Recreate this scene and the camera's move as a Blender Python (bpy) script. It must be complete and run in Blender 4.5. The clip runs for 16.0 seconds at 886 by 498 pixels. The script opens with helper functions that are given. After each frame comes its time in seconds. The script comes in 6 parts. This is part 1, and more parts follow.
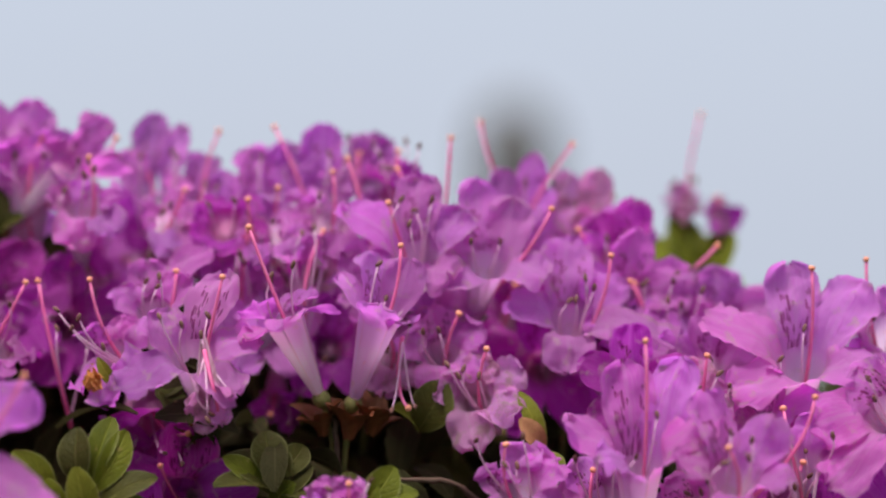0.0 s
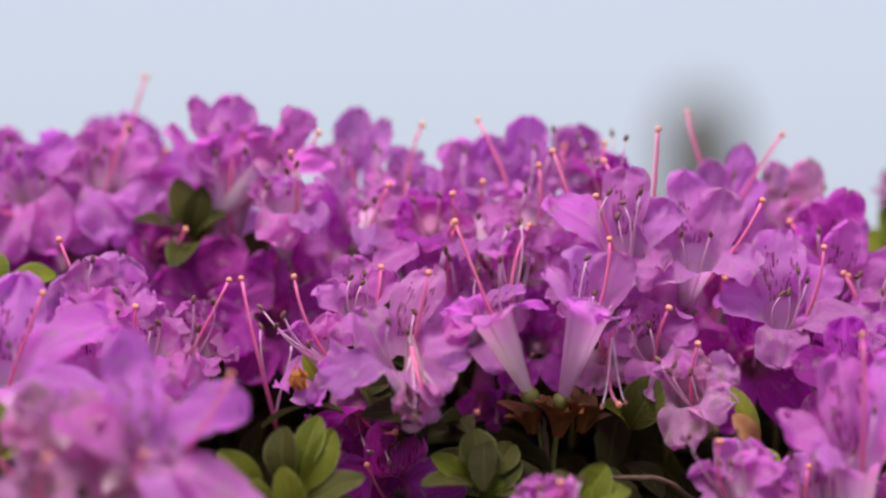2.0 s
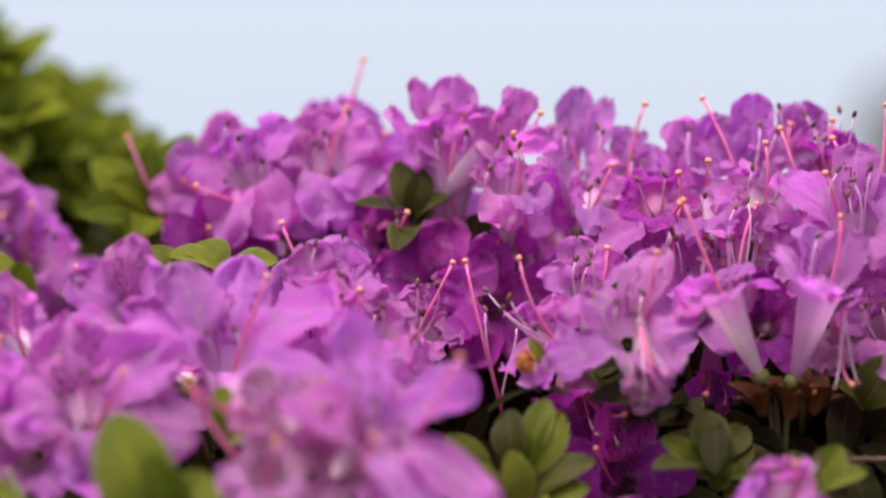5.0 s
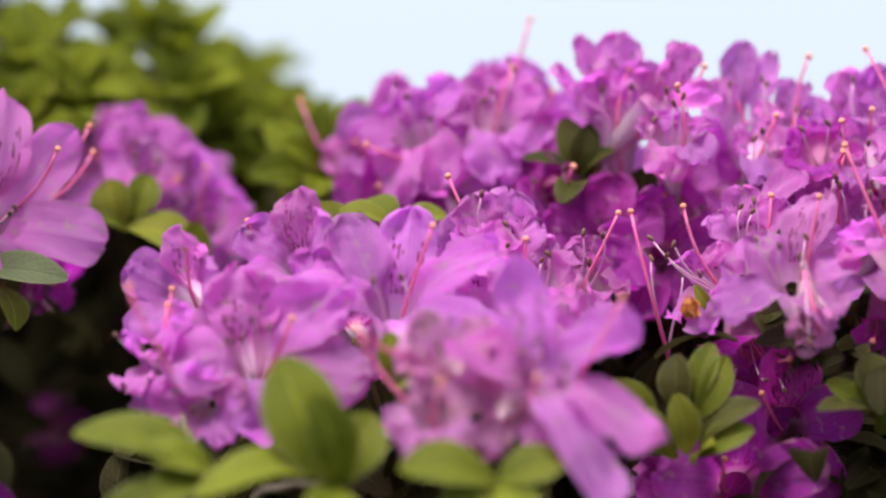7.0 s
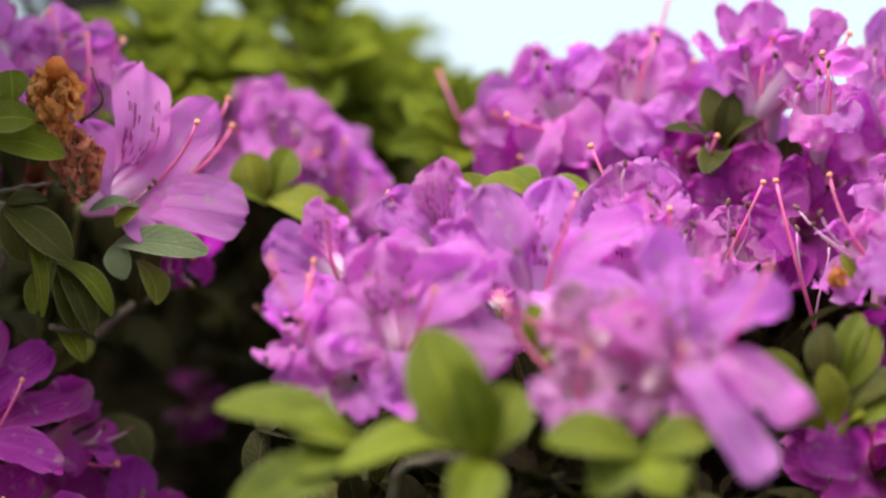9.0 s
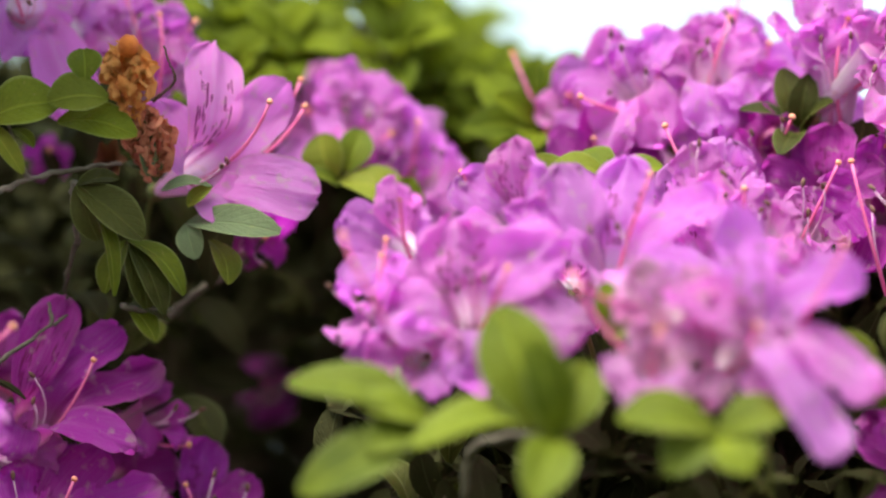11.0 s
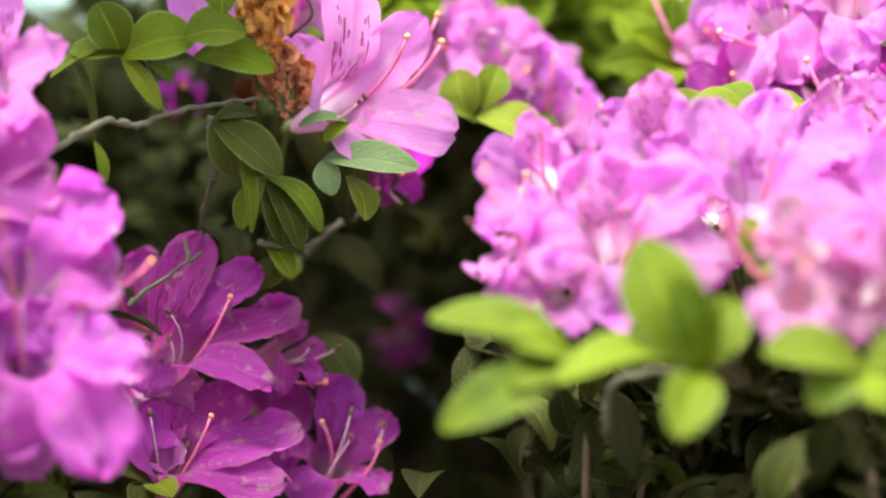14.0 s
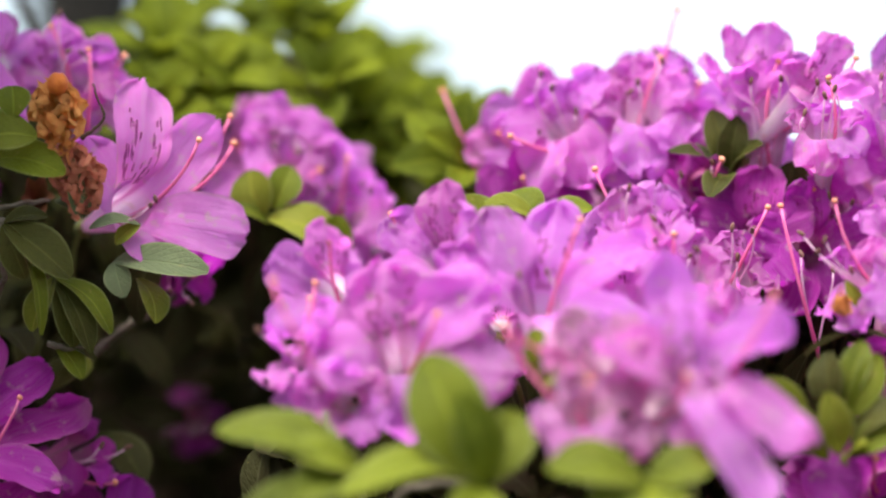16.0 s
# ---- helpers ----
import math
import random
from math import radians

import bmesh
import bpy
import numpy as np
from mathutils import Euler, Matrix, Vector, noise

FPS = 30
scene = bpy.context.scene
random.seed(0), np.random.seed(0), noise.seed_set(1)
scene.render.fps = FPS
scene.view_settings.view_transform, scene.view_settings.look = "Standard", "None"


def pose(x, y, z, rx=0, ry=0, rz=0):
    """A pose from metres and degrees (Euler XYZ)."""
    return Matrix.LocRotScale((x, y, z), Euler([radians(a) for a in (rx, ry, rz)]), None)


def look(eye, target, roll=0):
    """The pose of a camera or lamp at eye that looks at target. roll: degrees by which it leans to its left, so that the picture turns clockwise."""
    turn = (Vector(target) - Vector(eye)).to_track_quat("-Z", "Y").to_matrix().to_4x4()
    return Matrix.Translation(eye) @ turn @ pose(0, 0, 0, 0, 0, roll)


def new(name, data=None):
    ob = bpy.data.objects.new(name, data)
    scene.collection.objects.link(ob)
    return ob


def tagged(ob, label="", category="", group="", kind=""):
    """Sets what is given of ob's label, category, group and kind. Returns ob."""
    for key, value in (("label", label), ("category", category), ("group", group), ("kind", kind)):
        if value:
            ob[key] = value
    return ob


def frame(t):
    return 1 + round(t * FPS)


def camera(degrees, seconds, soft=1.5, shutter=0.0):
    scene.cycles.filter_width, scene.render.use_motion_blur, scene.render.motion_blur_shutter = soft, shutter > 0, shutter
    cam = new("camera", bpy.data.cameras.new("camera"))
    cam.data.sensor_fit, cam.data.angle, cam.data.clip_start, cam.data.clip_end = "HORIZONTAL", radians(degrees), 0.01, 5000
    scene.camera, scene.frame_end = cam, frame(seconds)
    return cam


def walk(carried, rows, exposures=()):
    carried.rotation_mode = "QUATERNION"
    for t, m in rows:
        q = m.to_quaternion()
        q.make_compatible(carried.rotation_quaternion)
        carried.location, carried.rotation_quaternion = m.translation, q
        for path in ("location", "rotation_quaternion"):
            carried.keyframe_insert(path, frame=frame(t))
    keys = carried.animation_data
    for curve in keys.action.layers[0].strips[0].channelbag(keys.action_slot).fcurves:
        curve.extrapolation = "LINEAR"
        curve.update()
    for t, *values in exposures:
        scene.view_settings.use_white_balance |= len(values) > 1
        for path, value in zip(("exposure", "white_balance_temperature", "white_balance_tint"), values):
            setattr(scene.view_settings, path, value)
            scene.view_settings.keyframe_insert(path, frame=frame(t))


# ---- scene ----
cam = camera(14.0, 16.0, soft=2.3)
cam.data.dof.use_dof = True
cam.data.dof.focus_distance = 0.668
cam.data.dof.aperture_fstop = 5.6

PATH = [
    (0, look((0.0003, 0.0000, 0.7504), (0.0004, 0.6798, 0.7685), -0.00)),
    (0.5, look((0.0002, -0.0012, 0.7485), (-0.0084, 0.6786, 0.7651), -0.14)),
    (1, look((-0.0021, 0.0013, 0.7483), (-0.0191, 0.6809, 0.7646), -0.22)),
    (1.5, look((-0.0050, 0.0079, 0.7489), (-0.0280, 0.6872, 0.7667), -0.30)),
    (2, look((-0.0064, 0.0117, 0.7507), (-0.0389, 0.6907, 0.7679), -0.45)),
    (2.5, look((-0.0086, 0.0155, 0.7481), (-0.0526, 0.6938, 0.7657), -0.57)),
    (3, look((-0.0111, 0.0180, 0.7486), (-0.0596, 0.6962, 0.7624), -0.63)),
    (3.5, look((-0.0120, 0.0200, 0.7491), (-0.0604, 0.6982, 0.7632), -0.60)),
    (4, look((-0.0132, 0.0201, 0.7497), (-0.0608, 0.6983, 0.7632), -0.57)),
    (4.5, look((-0.0116, 0.0186, 0.7497), (-0.0624, 0.6964, 0.7685), -0.71)),
    (5, look((-0.0161, 0.0209, 0.7467), (-0.0818, 0.6974, 0.7652), -0.99)),
    (7.5, look((-0.0056, 0.0139, 0.7271), (-0.1196, 0.6836, 0.7565), -1.75)),
    (8, look((-0.0068, 0.0175, 0.7270), (-0.1298, 0.6857, 0.7543), -1.82)),
    (8.5, look((-0.0108, 0.0196, 0.7268), (-0.1375, 0.6872, 0.7529), -1.92)),
    (11, look((-0.0114, 0.0234, 0.7198), (-0.1541, 0.6876, 0.7495), -1.75)),
    (11.5, look((-0.0157, 0.0253, 0.7182), (-0.1642, 0.6882, 0.7466), -1.75)),
    (12, look((-0.0157, 0.0258, 0.7173), (-0.1714, 0.6872, 0.7429), -1.69)),
    (12.5, look((-0.0099, 0.0252, 0.7196), (-0.1770, 0.6840, 0.7401), -1.74)),
    (13, look((-0.0086, 0.0255, 0.7193), (-0.1817, 0.6829, 0.7375), -1.73)),
    (13.5, look((-0.0124, 0.0248, 0.7185), (-0.1820, 0.6830, 0.7372), -1.75)),
    (14, look((-0.0193, 0.0267, 0.7164), (-0.1809, 0.6868, 0.7385), -1.67)),
    (14.5, look((-0.0188, 0.0261, 0.7177), (-0.1704, 0.6884, 0.7462), -1.60)),
    (15, look((-0.0114, 0.0239, 0.7227), (-0.1588, 0.6871, 0.7510), -1.56)),
    (15.5, look((-0.0214, 0.0267, 0.7221), (-0.1505, 0.6934, 0.7562), -1.56)),
    (16, look((-0.0132, 0.0237, 0.7319), (-0.1409, 0.6911, 0.7567), -1.33)),
]
walk(cam, PATH, exposures=[
    (0, 0.20, 6500, 10), (1.5, 0.28, 6500, 10), (3, 0.40, 6500, 10), (5, 0.48, 6500, 10), (7.5, 0.74, 6500, 6), (11, 1.14, 6500, -12),
    (13, 1.74, 6650, -24), (14.5, 1.86, 6850, -29), (16, 1.12, 6500, -2)])

# ---- world and light ----
world = bpy.data.worlds.new("sky")
scene.world = world
world.use_nodes = True
wn, wl = world.node_tree.nodes, world.node_tree.links
sky = wn.new("ShaderNodeTexSky")
sky.sky_type, sky.sun_disc = "NISHITA", False
sky.sun_elevation, sky.sun_rotation = radians(69), radians(-153)
sky.air_density, sky.dust_density, sky.ozone_density = 1.0, 6.0, 1.5
haze = wn.new("ShaderNodeMixRGB")
haze.inputs["Fac"].default_value = 0.72
haze.inputs["Color2"].default_value = (6.5, 7.15, 8.5, 1)
wl.new(sky.outputs["Color"], haze.inputs["Color1"])
wl.new(haze.outputs["Color"], wn["Background"].inputs["Color"])
wn["Background"].inputs["Strength"].default_value = 0.10

sun = new("sun", bpy.data.lights.new("sun", "SUN"))
sun.data.energy, sun.data.angle, sun.data.color = 4.1, radians(30), (1.0, 0.96, 0.91)
sun.matrix_world = look((-0.30, -0.60, 1.75), (0, 0, 0))


# ---- materials ----
def material(name):
    m = bpy.data.materials.new(name)
    m.use_nodes = True
    n, l = m.node_tree.nodes, m.node_tree.links
    return m, n, l, n["Principled BSDF"]


def ramp(n, stops):
    r = n.new("ShaderNodeValToRGB")
    el = r.color_ramp.elements
    while len(el) < len(stops):
        el.new(0.5)
    for e, (p, c) in zip(el, stops):
        e.position, e.color = p, (*c, 1)
    return r


def maths(n, l, op, a, b=None, clamp=False):
    m = n.new("ShaderNodeMath")
    m.operation, m.use_clamp = op, clamp
    for i, v in enumerate((a, b)):
        if v is None:
            continue
        if isinstance(v, (int, float)):
            m.inputs[i].default_value = v
        else:
            l.new(v, m.inputs[i])
    return m.outputs[0]


def mixed(n, l, fac, a, b, blend="MIX"):
    m = n.new("ShaderNodeMixRGB")
    m.blend_type = blend
    for i, v in enumerate((fac, a, b)):
        if isinstance(v, (int, float)):
            m.inputs[i].default_value = v
        elif isinstance(v, tuple):
            m.inputs[i].default_value = (*v, 1)
        else:
            l.new(v, m.inputs[i])
    return m.outputs[0]


def noise_tex(n, l, scale, detail=4, vector=None, rough=0.55):
    t = n.new("ShaderNodeTexNoise")
    t.inputs["Scale"].default_value, t.inputs["Detail"].default_value = scale, detail
    t.inputs["Roughness"].default_value = rough
    if vector is not None:
        l.new(vector, t.inputs["Vector"])
    return t


def thin(m, n, l, bsdf, colour, share, depth=1.0):
    """Adds the light that shines through a thin blade or petal; depth deepens the tint it takes on the way."""
    tr = n.new("ShaderNodeBsdfTranslucent")
    tint = n.new("ShaderNodeGamma")
    tint.inputs["Gamma"].default_value = depth
    l.new(colour, tint.inputs["Color"])
    l.new(tint.outputs["Color"], tr.inputs["Color"])
    mix = n.new("ShaderNodeMixShader")
    mix.inputs["Fac"].default_value = share
    l.new(bsdf.outputs[0], mix.inputs[1])
    l.new(tr.outputs[0], mix.inputs[2])
    l.new(mix.outputs[0], n["Material Output"].inputs["Surface"])


def petal_material(name, spots, faded, in_shade=False, pale_tint=0.0, rich_tint=0.0):
    m, n, l, b = material(name)
    uv = n.new("ShaderNodeUVMap")
    sep = n.new("ShaderNodeSeparateXYZ")
    l.new(uv.outputs["UV"], sep.inputs[0])
    u, v = sep.outputs["X"], sep.outputs["Y"]
    geo, info = n.new("ShaderNodeTexCoord"), n.new("ShaderNodeObjectInfo")
    # the second, deeper ramp puts the shade inside the bush into the petal colour
    along = ramp(n, [(0.0, (0.97, 0.90, 0.87)), (0.22, (0.96, 0.79, 0.88)), (0.37, (0.90, 0.48, 0.80)),
                     (0.56, (0.87, 0.210, 0.81)), (1.0, (0.86, 0.195, 0.85))] if not in_shade else
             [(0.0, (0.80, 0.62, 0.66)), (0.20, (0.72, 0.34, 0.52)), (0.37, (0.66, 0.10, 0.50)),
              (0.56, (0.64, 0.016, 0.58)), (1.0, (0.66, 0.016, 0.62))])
    limb = ramp(n, [(0.24, (0, 0, 0)), (0.50, (1, 1, 1))])
    l.new(u, limb.inputs["Fac"])
    l.new(u, along.inputs["Fac"])
    # soft clouds of deeper and paler tint
    cloud = noise_tex(n, l, 160, 3, geo.outputs["Object"])
    col = mixed(n, l, maths(n, l, "MULTIPLY", maths(n, l, "MULTIPLY", cloud.outputs["Fac"], 0.32), limb.outputs["Color"]), along.outputs["Color"], (0.58, 0.020, 0.52))
    # veins that fan out from the throat
    mp = n.new("ShaderNodeMapping")
    mp.inputs["Scale"].default_value = (2.0, 16.0, 1.0)
    l.new(uv.outputs["UV"], mp.inputs["Vector"])
    vein = noise_tex(n, l, 2.0, 5, mp.outputs["Vector"], 0.65)
    vr = ramp(n, [(0.45, (0, 0, 0)), (0.60, (1, 1, 1))])
    l.new(vein.outputs["Fac"], vr.inputs["Fac"])
    col = mixed(n, l, maths(n, l, "MULTIPLY", vr.outputs["Color"], 0.28 if not in_shade else 0.18), col, (0.88, 0.44, 0.84))
    # washed-out patches
    patch = noise_tex(n, l, 75, 2, geo.outputs["Object"])
    pr = ramp(n, [(0.50, (0, 0, 0)), (0.72, (1, 1, 1))])
    l.new(patch.outputs["Fac"], pr.inputs["Fac"])
    col = mixed(n, l, maths(n, l, "MULTIPLY", pr.outputs["Color"], 0.42 if not in_shade else 0.10), col, (0.84, 0.36, 0.84))
    # pale line along the middle
    mid = maths(n, l, "ABSOLUTE", maths(n, l, "SUBTRACT", v, 0.5))
    line = maths(n, l, "SUBTRACT", 1.0, maths(n, l, "MULTIPLY", mid, 16.0), True)
    col = mixed(n, l, maths(n, l, "MULTIPLY", line, 0.28 if not in_shade else 0.08), col, (0.84, 0.50, 0.80))
    # each petal a little different
    pale = maths(n, l, "FRACT", maths(n, l, "MULTIPLY", info.outputs["Random"], 23.7))
    col = mixed(n, l, maths(n, l, "MULTIPLY", maths(n, l, "POWER", pale, 1.6), 0.28 if not in_shade else 0.05), col, (0.84, 0.42, 0.88))
    if rich_tint:
        col = mixed(n, l, rich_tint, col, (0.74, 0.030, 0.70))
    if pale_tint:
        col = mixed(n, l, pale_tint, col, (0.98, 0.44, 0.94) if not faded else (0.90, 0.56, 0.66))
    hsv = n.new("ShaderNodeHueSaturation")
    l.new(maths(n, l, "ADD", 0.484, maths(n, l, "MULTIPLY", maths(n, l, "FRACT", maths(n, l, "MULTIPLY", info.outputs["Random"], 7.3)), 0.040)), hsv.inputs["Hue"])
    l.new(maths(n, l, "ADD", 0.88, maths(n, l, "MULTIPLY", info.outputs["Random"], 0.34)), hsv.inputs["Value"])
    l.new(col, hsv.inputs["Color"])
    col = hsv.outputs["Color"]
    if spots:
        ms = n.new("ShaderNodeMapping")
        ms.inputs["Scale"].default_value = (9.5, 19.0, 1.0)
        l.new(uv.outputs["UV"], ms.inputs["Vector"])
        vor = n.new("ShaderNodeTexVoronoi")
        vor.inputs["Scale"].default_value = 1.0
        l.new(ms.outputs["Vector"], vor.inputs["Vector"])
        pick = n.new("ShaderNodeSeparateColor")
        l.new(vor.outputs["Color"], pick.inputs[0])
        dot = maths(n, l, "MULTIPLY", maths(n, l, "LESS_THAN", vor.outputs["Distance"], 0.43), maths(n, l, "GREATER_THAN", pick.outputs[0], 0.06))
        band = maths(n, l, "MULTIPLY", maths(n, l, "GREATER_THAN", u, 0.43), maths(n, l, "LESS_THAN", maths(n, l, "ADD", u, maths(n, l, "MULTIPLY", pick.outputs[1], 0.12)), 0.86))
        side = maths(n, l, "LESS_THAN", mid, 0.34)
        col = mixed(n, l, maths(n, l, "MULTIPLY", maths(n, l, "MULTIPLY", dot, band), maths(n, l, "MULTIPLY", side, 0.92)),
                    col, (0.36, 0.010, 0.20))
    # bleached and browned flecks, most along the rim
    wear = noise_tex(n, l, 330, 3, geo.outputs["Object"], 0.6)
    rim = maths(n, l, "MAXIMUM", maths(n, l, "MULTIPLY", maths(n, l, "SUBTRACT", mid, 0.43), 12.0, True),
                maths(n, l, "MULTIPLY", maths(n, l, "SUBTRACT", u, 0.93), 12.0, True), True)
    spot = maths(n, l, "MULTIPLY", rim, maths(n, l, "MULTIPLY", maths(n, l, "SUBTRACT", patch.outputs["Fac"], 0.44), 4.0, True))
    col = mixed(n, l, maths(n, l, "MULTIPLY", spot, 0.6), col, (0.62, 0.40, 0.38))
    wr = ramp(n, [(0.585 if not faded else 0.50, (0, 0, 0)), (0.69 if not faded else 0.66, (1, 1, 1))])
    l.new(wear.outputs["Fac"], wr.inputs["Fac"])
    col = mixed(n, l, maths(n, l, "MULTIPLY", wr.outputs["Color"], 0.55 if not faded else 0.75), col,
                (0.80, 0.56, 0.58) if not faded else (0.55, 0.33, 0.33))
    l.new(col, b.inputs["Base Color"])
    b.inputs["Roughness"].default_value = 0.48
    b.inputs["Specular IOR Level"].default_value = 0.38
    b.inputs["Sheen Weight"].default_value = 0.10 if not in_shade else 0.06
    bump = n.new("ShaderNodeBump")
    bump.inputs["Strength"].default_value, bump.inputs["Distance"].default_value = 0.9, 0.0014
    l.new(maths(n, l, "ADD", vein.outputs["Fac"], maths(n, l, "MULTIPLY", wear.outputs["Fac"], 0.6)), bump.inputs["Height"])
    l.new(bump.outputs["Normal"], b.inputs["Normal"])
    thin(m, n, l, b, col, 0.54, 1.25)
    return m


def leaf_material(name, dark, light, gloss, share=0.3, grey=0.0, shine=0.22, rim=0.4):
    m, n, l, b = material(name)
    uv = n.new("ShaderNodeUVMap")
    sep = n.new("ShaderNodeSeparateXYZ")
    l.new(uv.outputs["UV"], sep.inputs[0])
    geo, info, part_of = n.new("ShaderNodeTexCoord"), n.new("ShaderNodeObjectInfo"), n.new("ShaderNodeNewGeometry")
    big = noise_tex(n, l, 120, 3, geo.outputs["Object"])
    fine = noise_tex(n, l, 1500, 4, geo.outputs["Object"])
    one = maths(n, l, "FRACT", maths(n, l, "ADD", info.outputs["Random"], part_of.outputs["Random Per Island"]))
    fac = maths(n, l, "ADD", maths(n, l, "SUBTRACT", maths(n, l, "MULTIPLY", big.outputs["Fac"], 1.1), 0.28), maths(n, l, "MULTIPLY", one, 0.52), True)
    col = mixed(n, l, fac, dark, light)
    col = mixed(n, l, maths(n, l, "MULTIPLY", fine.outputs["Fac"], 0.5), col, tuple(c * 0.55 for c in dark))
    mid = maths(n, l, "ABSOLUTE", maths(n, l, "SUBTRACT", sep.outputs["Y"], 0.5))
    rib = maths(n, l, "SUBTRACT", 1.0, maths(n, l, "MULTIPLY", mid, 24.0), True)
    col = mixed(n, l, maths(n, l, "MULTIPLY", rib, 0.45), col, tuple(min(1, c * 1.5 + 0.02) for c in light))
    edge = maths(n, l, "MULTIPLY", maths(n, l, "SUBTRACT", mid, 0.435, True), 15.0, True)
    col = mixed(n, l, maths(n, l, "MULTIPLY", edge, rim), col, (0.40, 0.40, 0.16))
    side_vein = maths(n, l, "SINE", maths(n, l, "SUBTRACT", maths(n, l, "MULTIPLY", sep.outputs["X"], 46.0), maths(n, l, "MULTIPLY", mid, 34.0)))
    side_vein = maths(n, l, "MULTIPLY", maths(n, l, "SUBTRACT", side_vein, 0.55), 2.2, True)
    col = mixed(n, l, maths(n, l, "MULTIPLY", side_vein, 0.06), col, tuple(c * 0.5 for c in dark))
    if grey:
        col = mixed(n, l, grey, col, (0.27, 0.29, 0.19))
    wear = noise_tex(n, l, 500, 3, geo.outputs["Object"])
    wr = ramp(n, [(0.68, (0, 0, 0)), (0.76, (1, 1, 1))])
    l.new(wear.outputs["Fac"], wr.inputs["Fac"])
    col = mixed(n, l, maths(n, l, "MULTIPLY", wr.outputs["Color"], 0.5), col, (0.30, 0.22, 0.07))
    l.new(col, b.inputs["Base Color"])
    b.inputs["Roughness"].default_value = gloss
    b.inputs["Specular IOR Level"].default_value = shine
    bump = n.new("ShaderNodeBump")
    bump.inputs["Strength"].default_value, bump.inputs["Distance"].default_value = 0.55, 0.0005
    relief = maths(n, l, "ADD", maths(n, l, "ADD", fine.outputs["Fac"], maths(n, l, "MULTIPLY", big.outputs["Fac"], 2.0)), maths(n, l, "MULTIPLY", side_vein, -0.3))
    l.new(maths(n, l, "ADD", relief, maths(n, l, "MULTIPLY", rib, -1.0)), bump.inputs["Height"])
    l.new(bump.outputs["Normal"], b.inputs["Normal"])
    thin(m, n, l, b, col, share)
    return m


def plain_material(name, a, c, scale, rough, bump=0.3, share=0.0):
    m, n, l, b = material(name)
    geo = n.new("ShaderNodeTexCoord")
    big, fine = noise_tex(n, l, scale, 4, geo.outputs["Object"]), noise_tex(n, l, scale * 9, 4, geo.outputs["Object"])
    fac = maths(n, l, "ADD", maths(n, l, "MULTIPLY", big.outputs["Fac"], 0.7), maths(n, l, "MULTIPLY", fine.outputs["Fac"], 0.4), True)
    r = ramp(n, [(0.30, a), (0.75, c)])
    l.new(fac, r.inputs["Fac"])
    l.new(r.outputs["Color"], b.inputs["Base Color"])
    b.inputs["Roughness"].default_value = rough
    b.inputs["Specular IOR Level"].default_value = 0.3
    bp = n.new("ShaderNodeBump")
    bp.inputs["Strength"].default_value, bp.inputs["Distance"].default_value = bump, 0.3 / scale
    l.new(fine.outputs["Fac"], bp.inputs["Height"])
    l.new(bp.outputs["Normal"], b.inputs["Normal"])
    if share:
        thin(m, n, l, b, r.outputs["Color"], share)
    return m


PETAL = petal_material("petal_plain", False, False)
PETAL_SPOTTED = petal_material("petal_spotted", True, False)
PETAL_PALE = petal_material("petal_pale", False, False, pale_tint=0.24)
PETAL_PALE_SPOTTED = petal_material("petal_pale_spotted", True, False, pale_tint=0.24)
PETAL_RICH = petal_material("petal_rich", False, False, rich_tint=0.55)
# shaded copies of the petal, for blossoms deep in the clusters
PETAL_SHADE = petal_material("petal_shade", False, False, True)
PETAL_SHADE_SPOTTED = petal_material("petal_shade_spotted", True, False, True)
PETAL_FADED = petal_material("petal_faded", False, True, pale_tint=0.36)
LEAF = leaf_material("leaf_green", (0.084, 0.102, 0.007), (0.246, 0.262, 0.019), 0.55, shine=0.14)
# near-black leaf colour that stands in for the deep shade inside the bush
LEAF_INNER_SHADE = leaf_material("leaf_inner_shade", (0.024, 0.022, 0.008), (0.066, 0.058, 0.021), 0.7, shine=0.08, rim=0.05)
# darker copy of leaf_green: shade in the colour under blossoms; also the outer shell
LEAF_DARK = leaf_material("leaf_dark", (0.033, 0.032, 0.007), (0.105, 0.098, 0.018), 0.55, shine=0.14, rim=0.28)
LEAF_MID = leaf_material("leaf_mid_green", (0.056, 0.070, 0.006), (0.204, 0.218, 0.016), 0.55, shine=0.14)
LEAF_BUSH = leaf_material("leaf_bush_green", (0.052, 0.070, 0.005), (0.256, 0.278, 0.016), 0.6, 0.40, shine=0.07, rim=0.12)
LEAF_BRIGHT = leaf_material("leaf_bright", (0.125, 0.138, 0.014), (0.300, 0.292, 0.034), 0.52, 0.38, shine=0.12)
LEAF_GREY = leaf_material("leaf_grey_underside", (0.060, 0.075, 0.025), (0.135, 0.155, 0.055), 0.75, 0.2, 0.25)
PISTIL = plain_material("pistil_red", (0.80, 0.09, 0.34), (0.90, 0.27, 0.50), 300, 0.45, 0.1, 0.25)
STIGMA = plain_material("stigma_orange", (0.72, 0.21, 0.13), (0.82, 0.35, 0.23), 900, 0.4, 0.2)
FILAMENT = plain_material("filament_pale", (0.80, 0.34, 0.62), (0.90, 0.66, 0.80), 300, 0.5, 0.1, 0.3)
ANTHER = plain_material("anther_dark", (0.070, 0.022, 0.030), (0.22, 0.10, 0.07), 1400, 0.6)
CALYX = plain_material("calyx_green", (0.10, 0.12, 0.03), (0.20, 0.17, 0.05), 500, 0.6)
SCALE_BROWN = plain_material("bud_scale_brown", (0.075, 0.022, 0.009), (0.22, 0.072, 0.026), 400, 0.5)
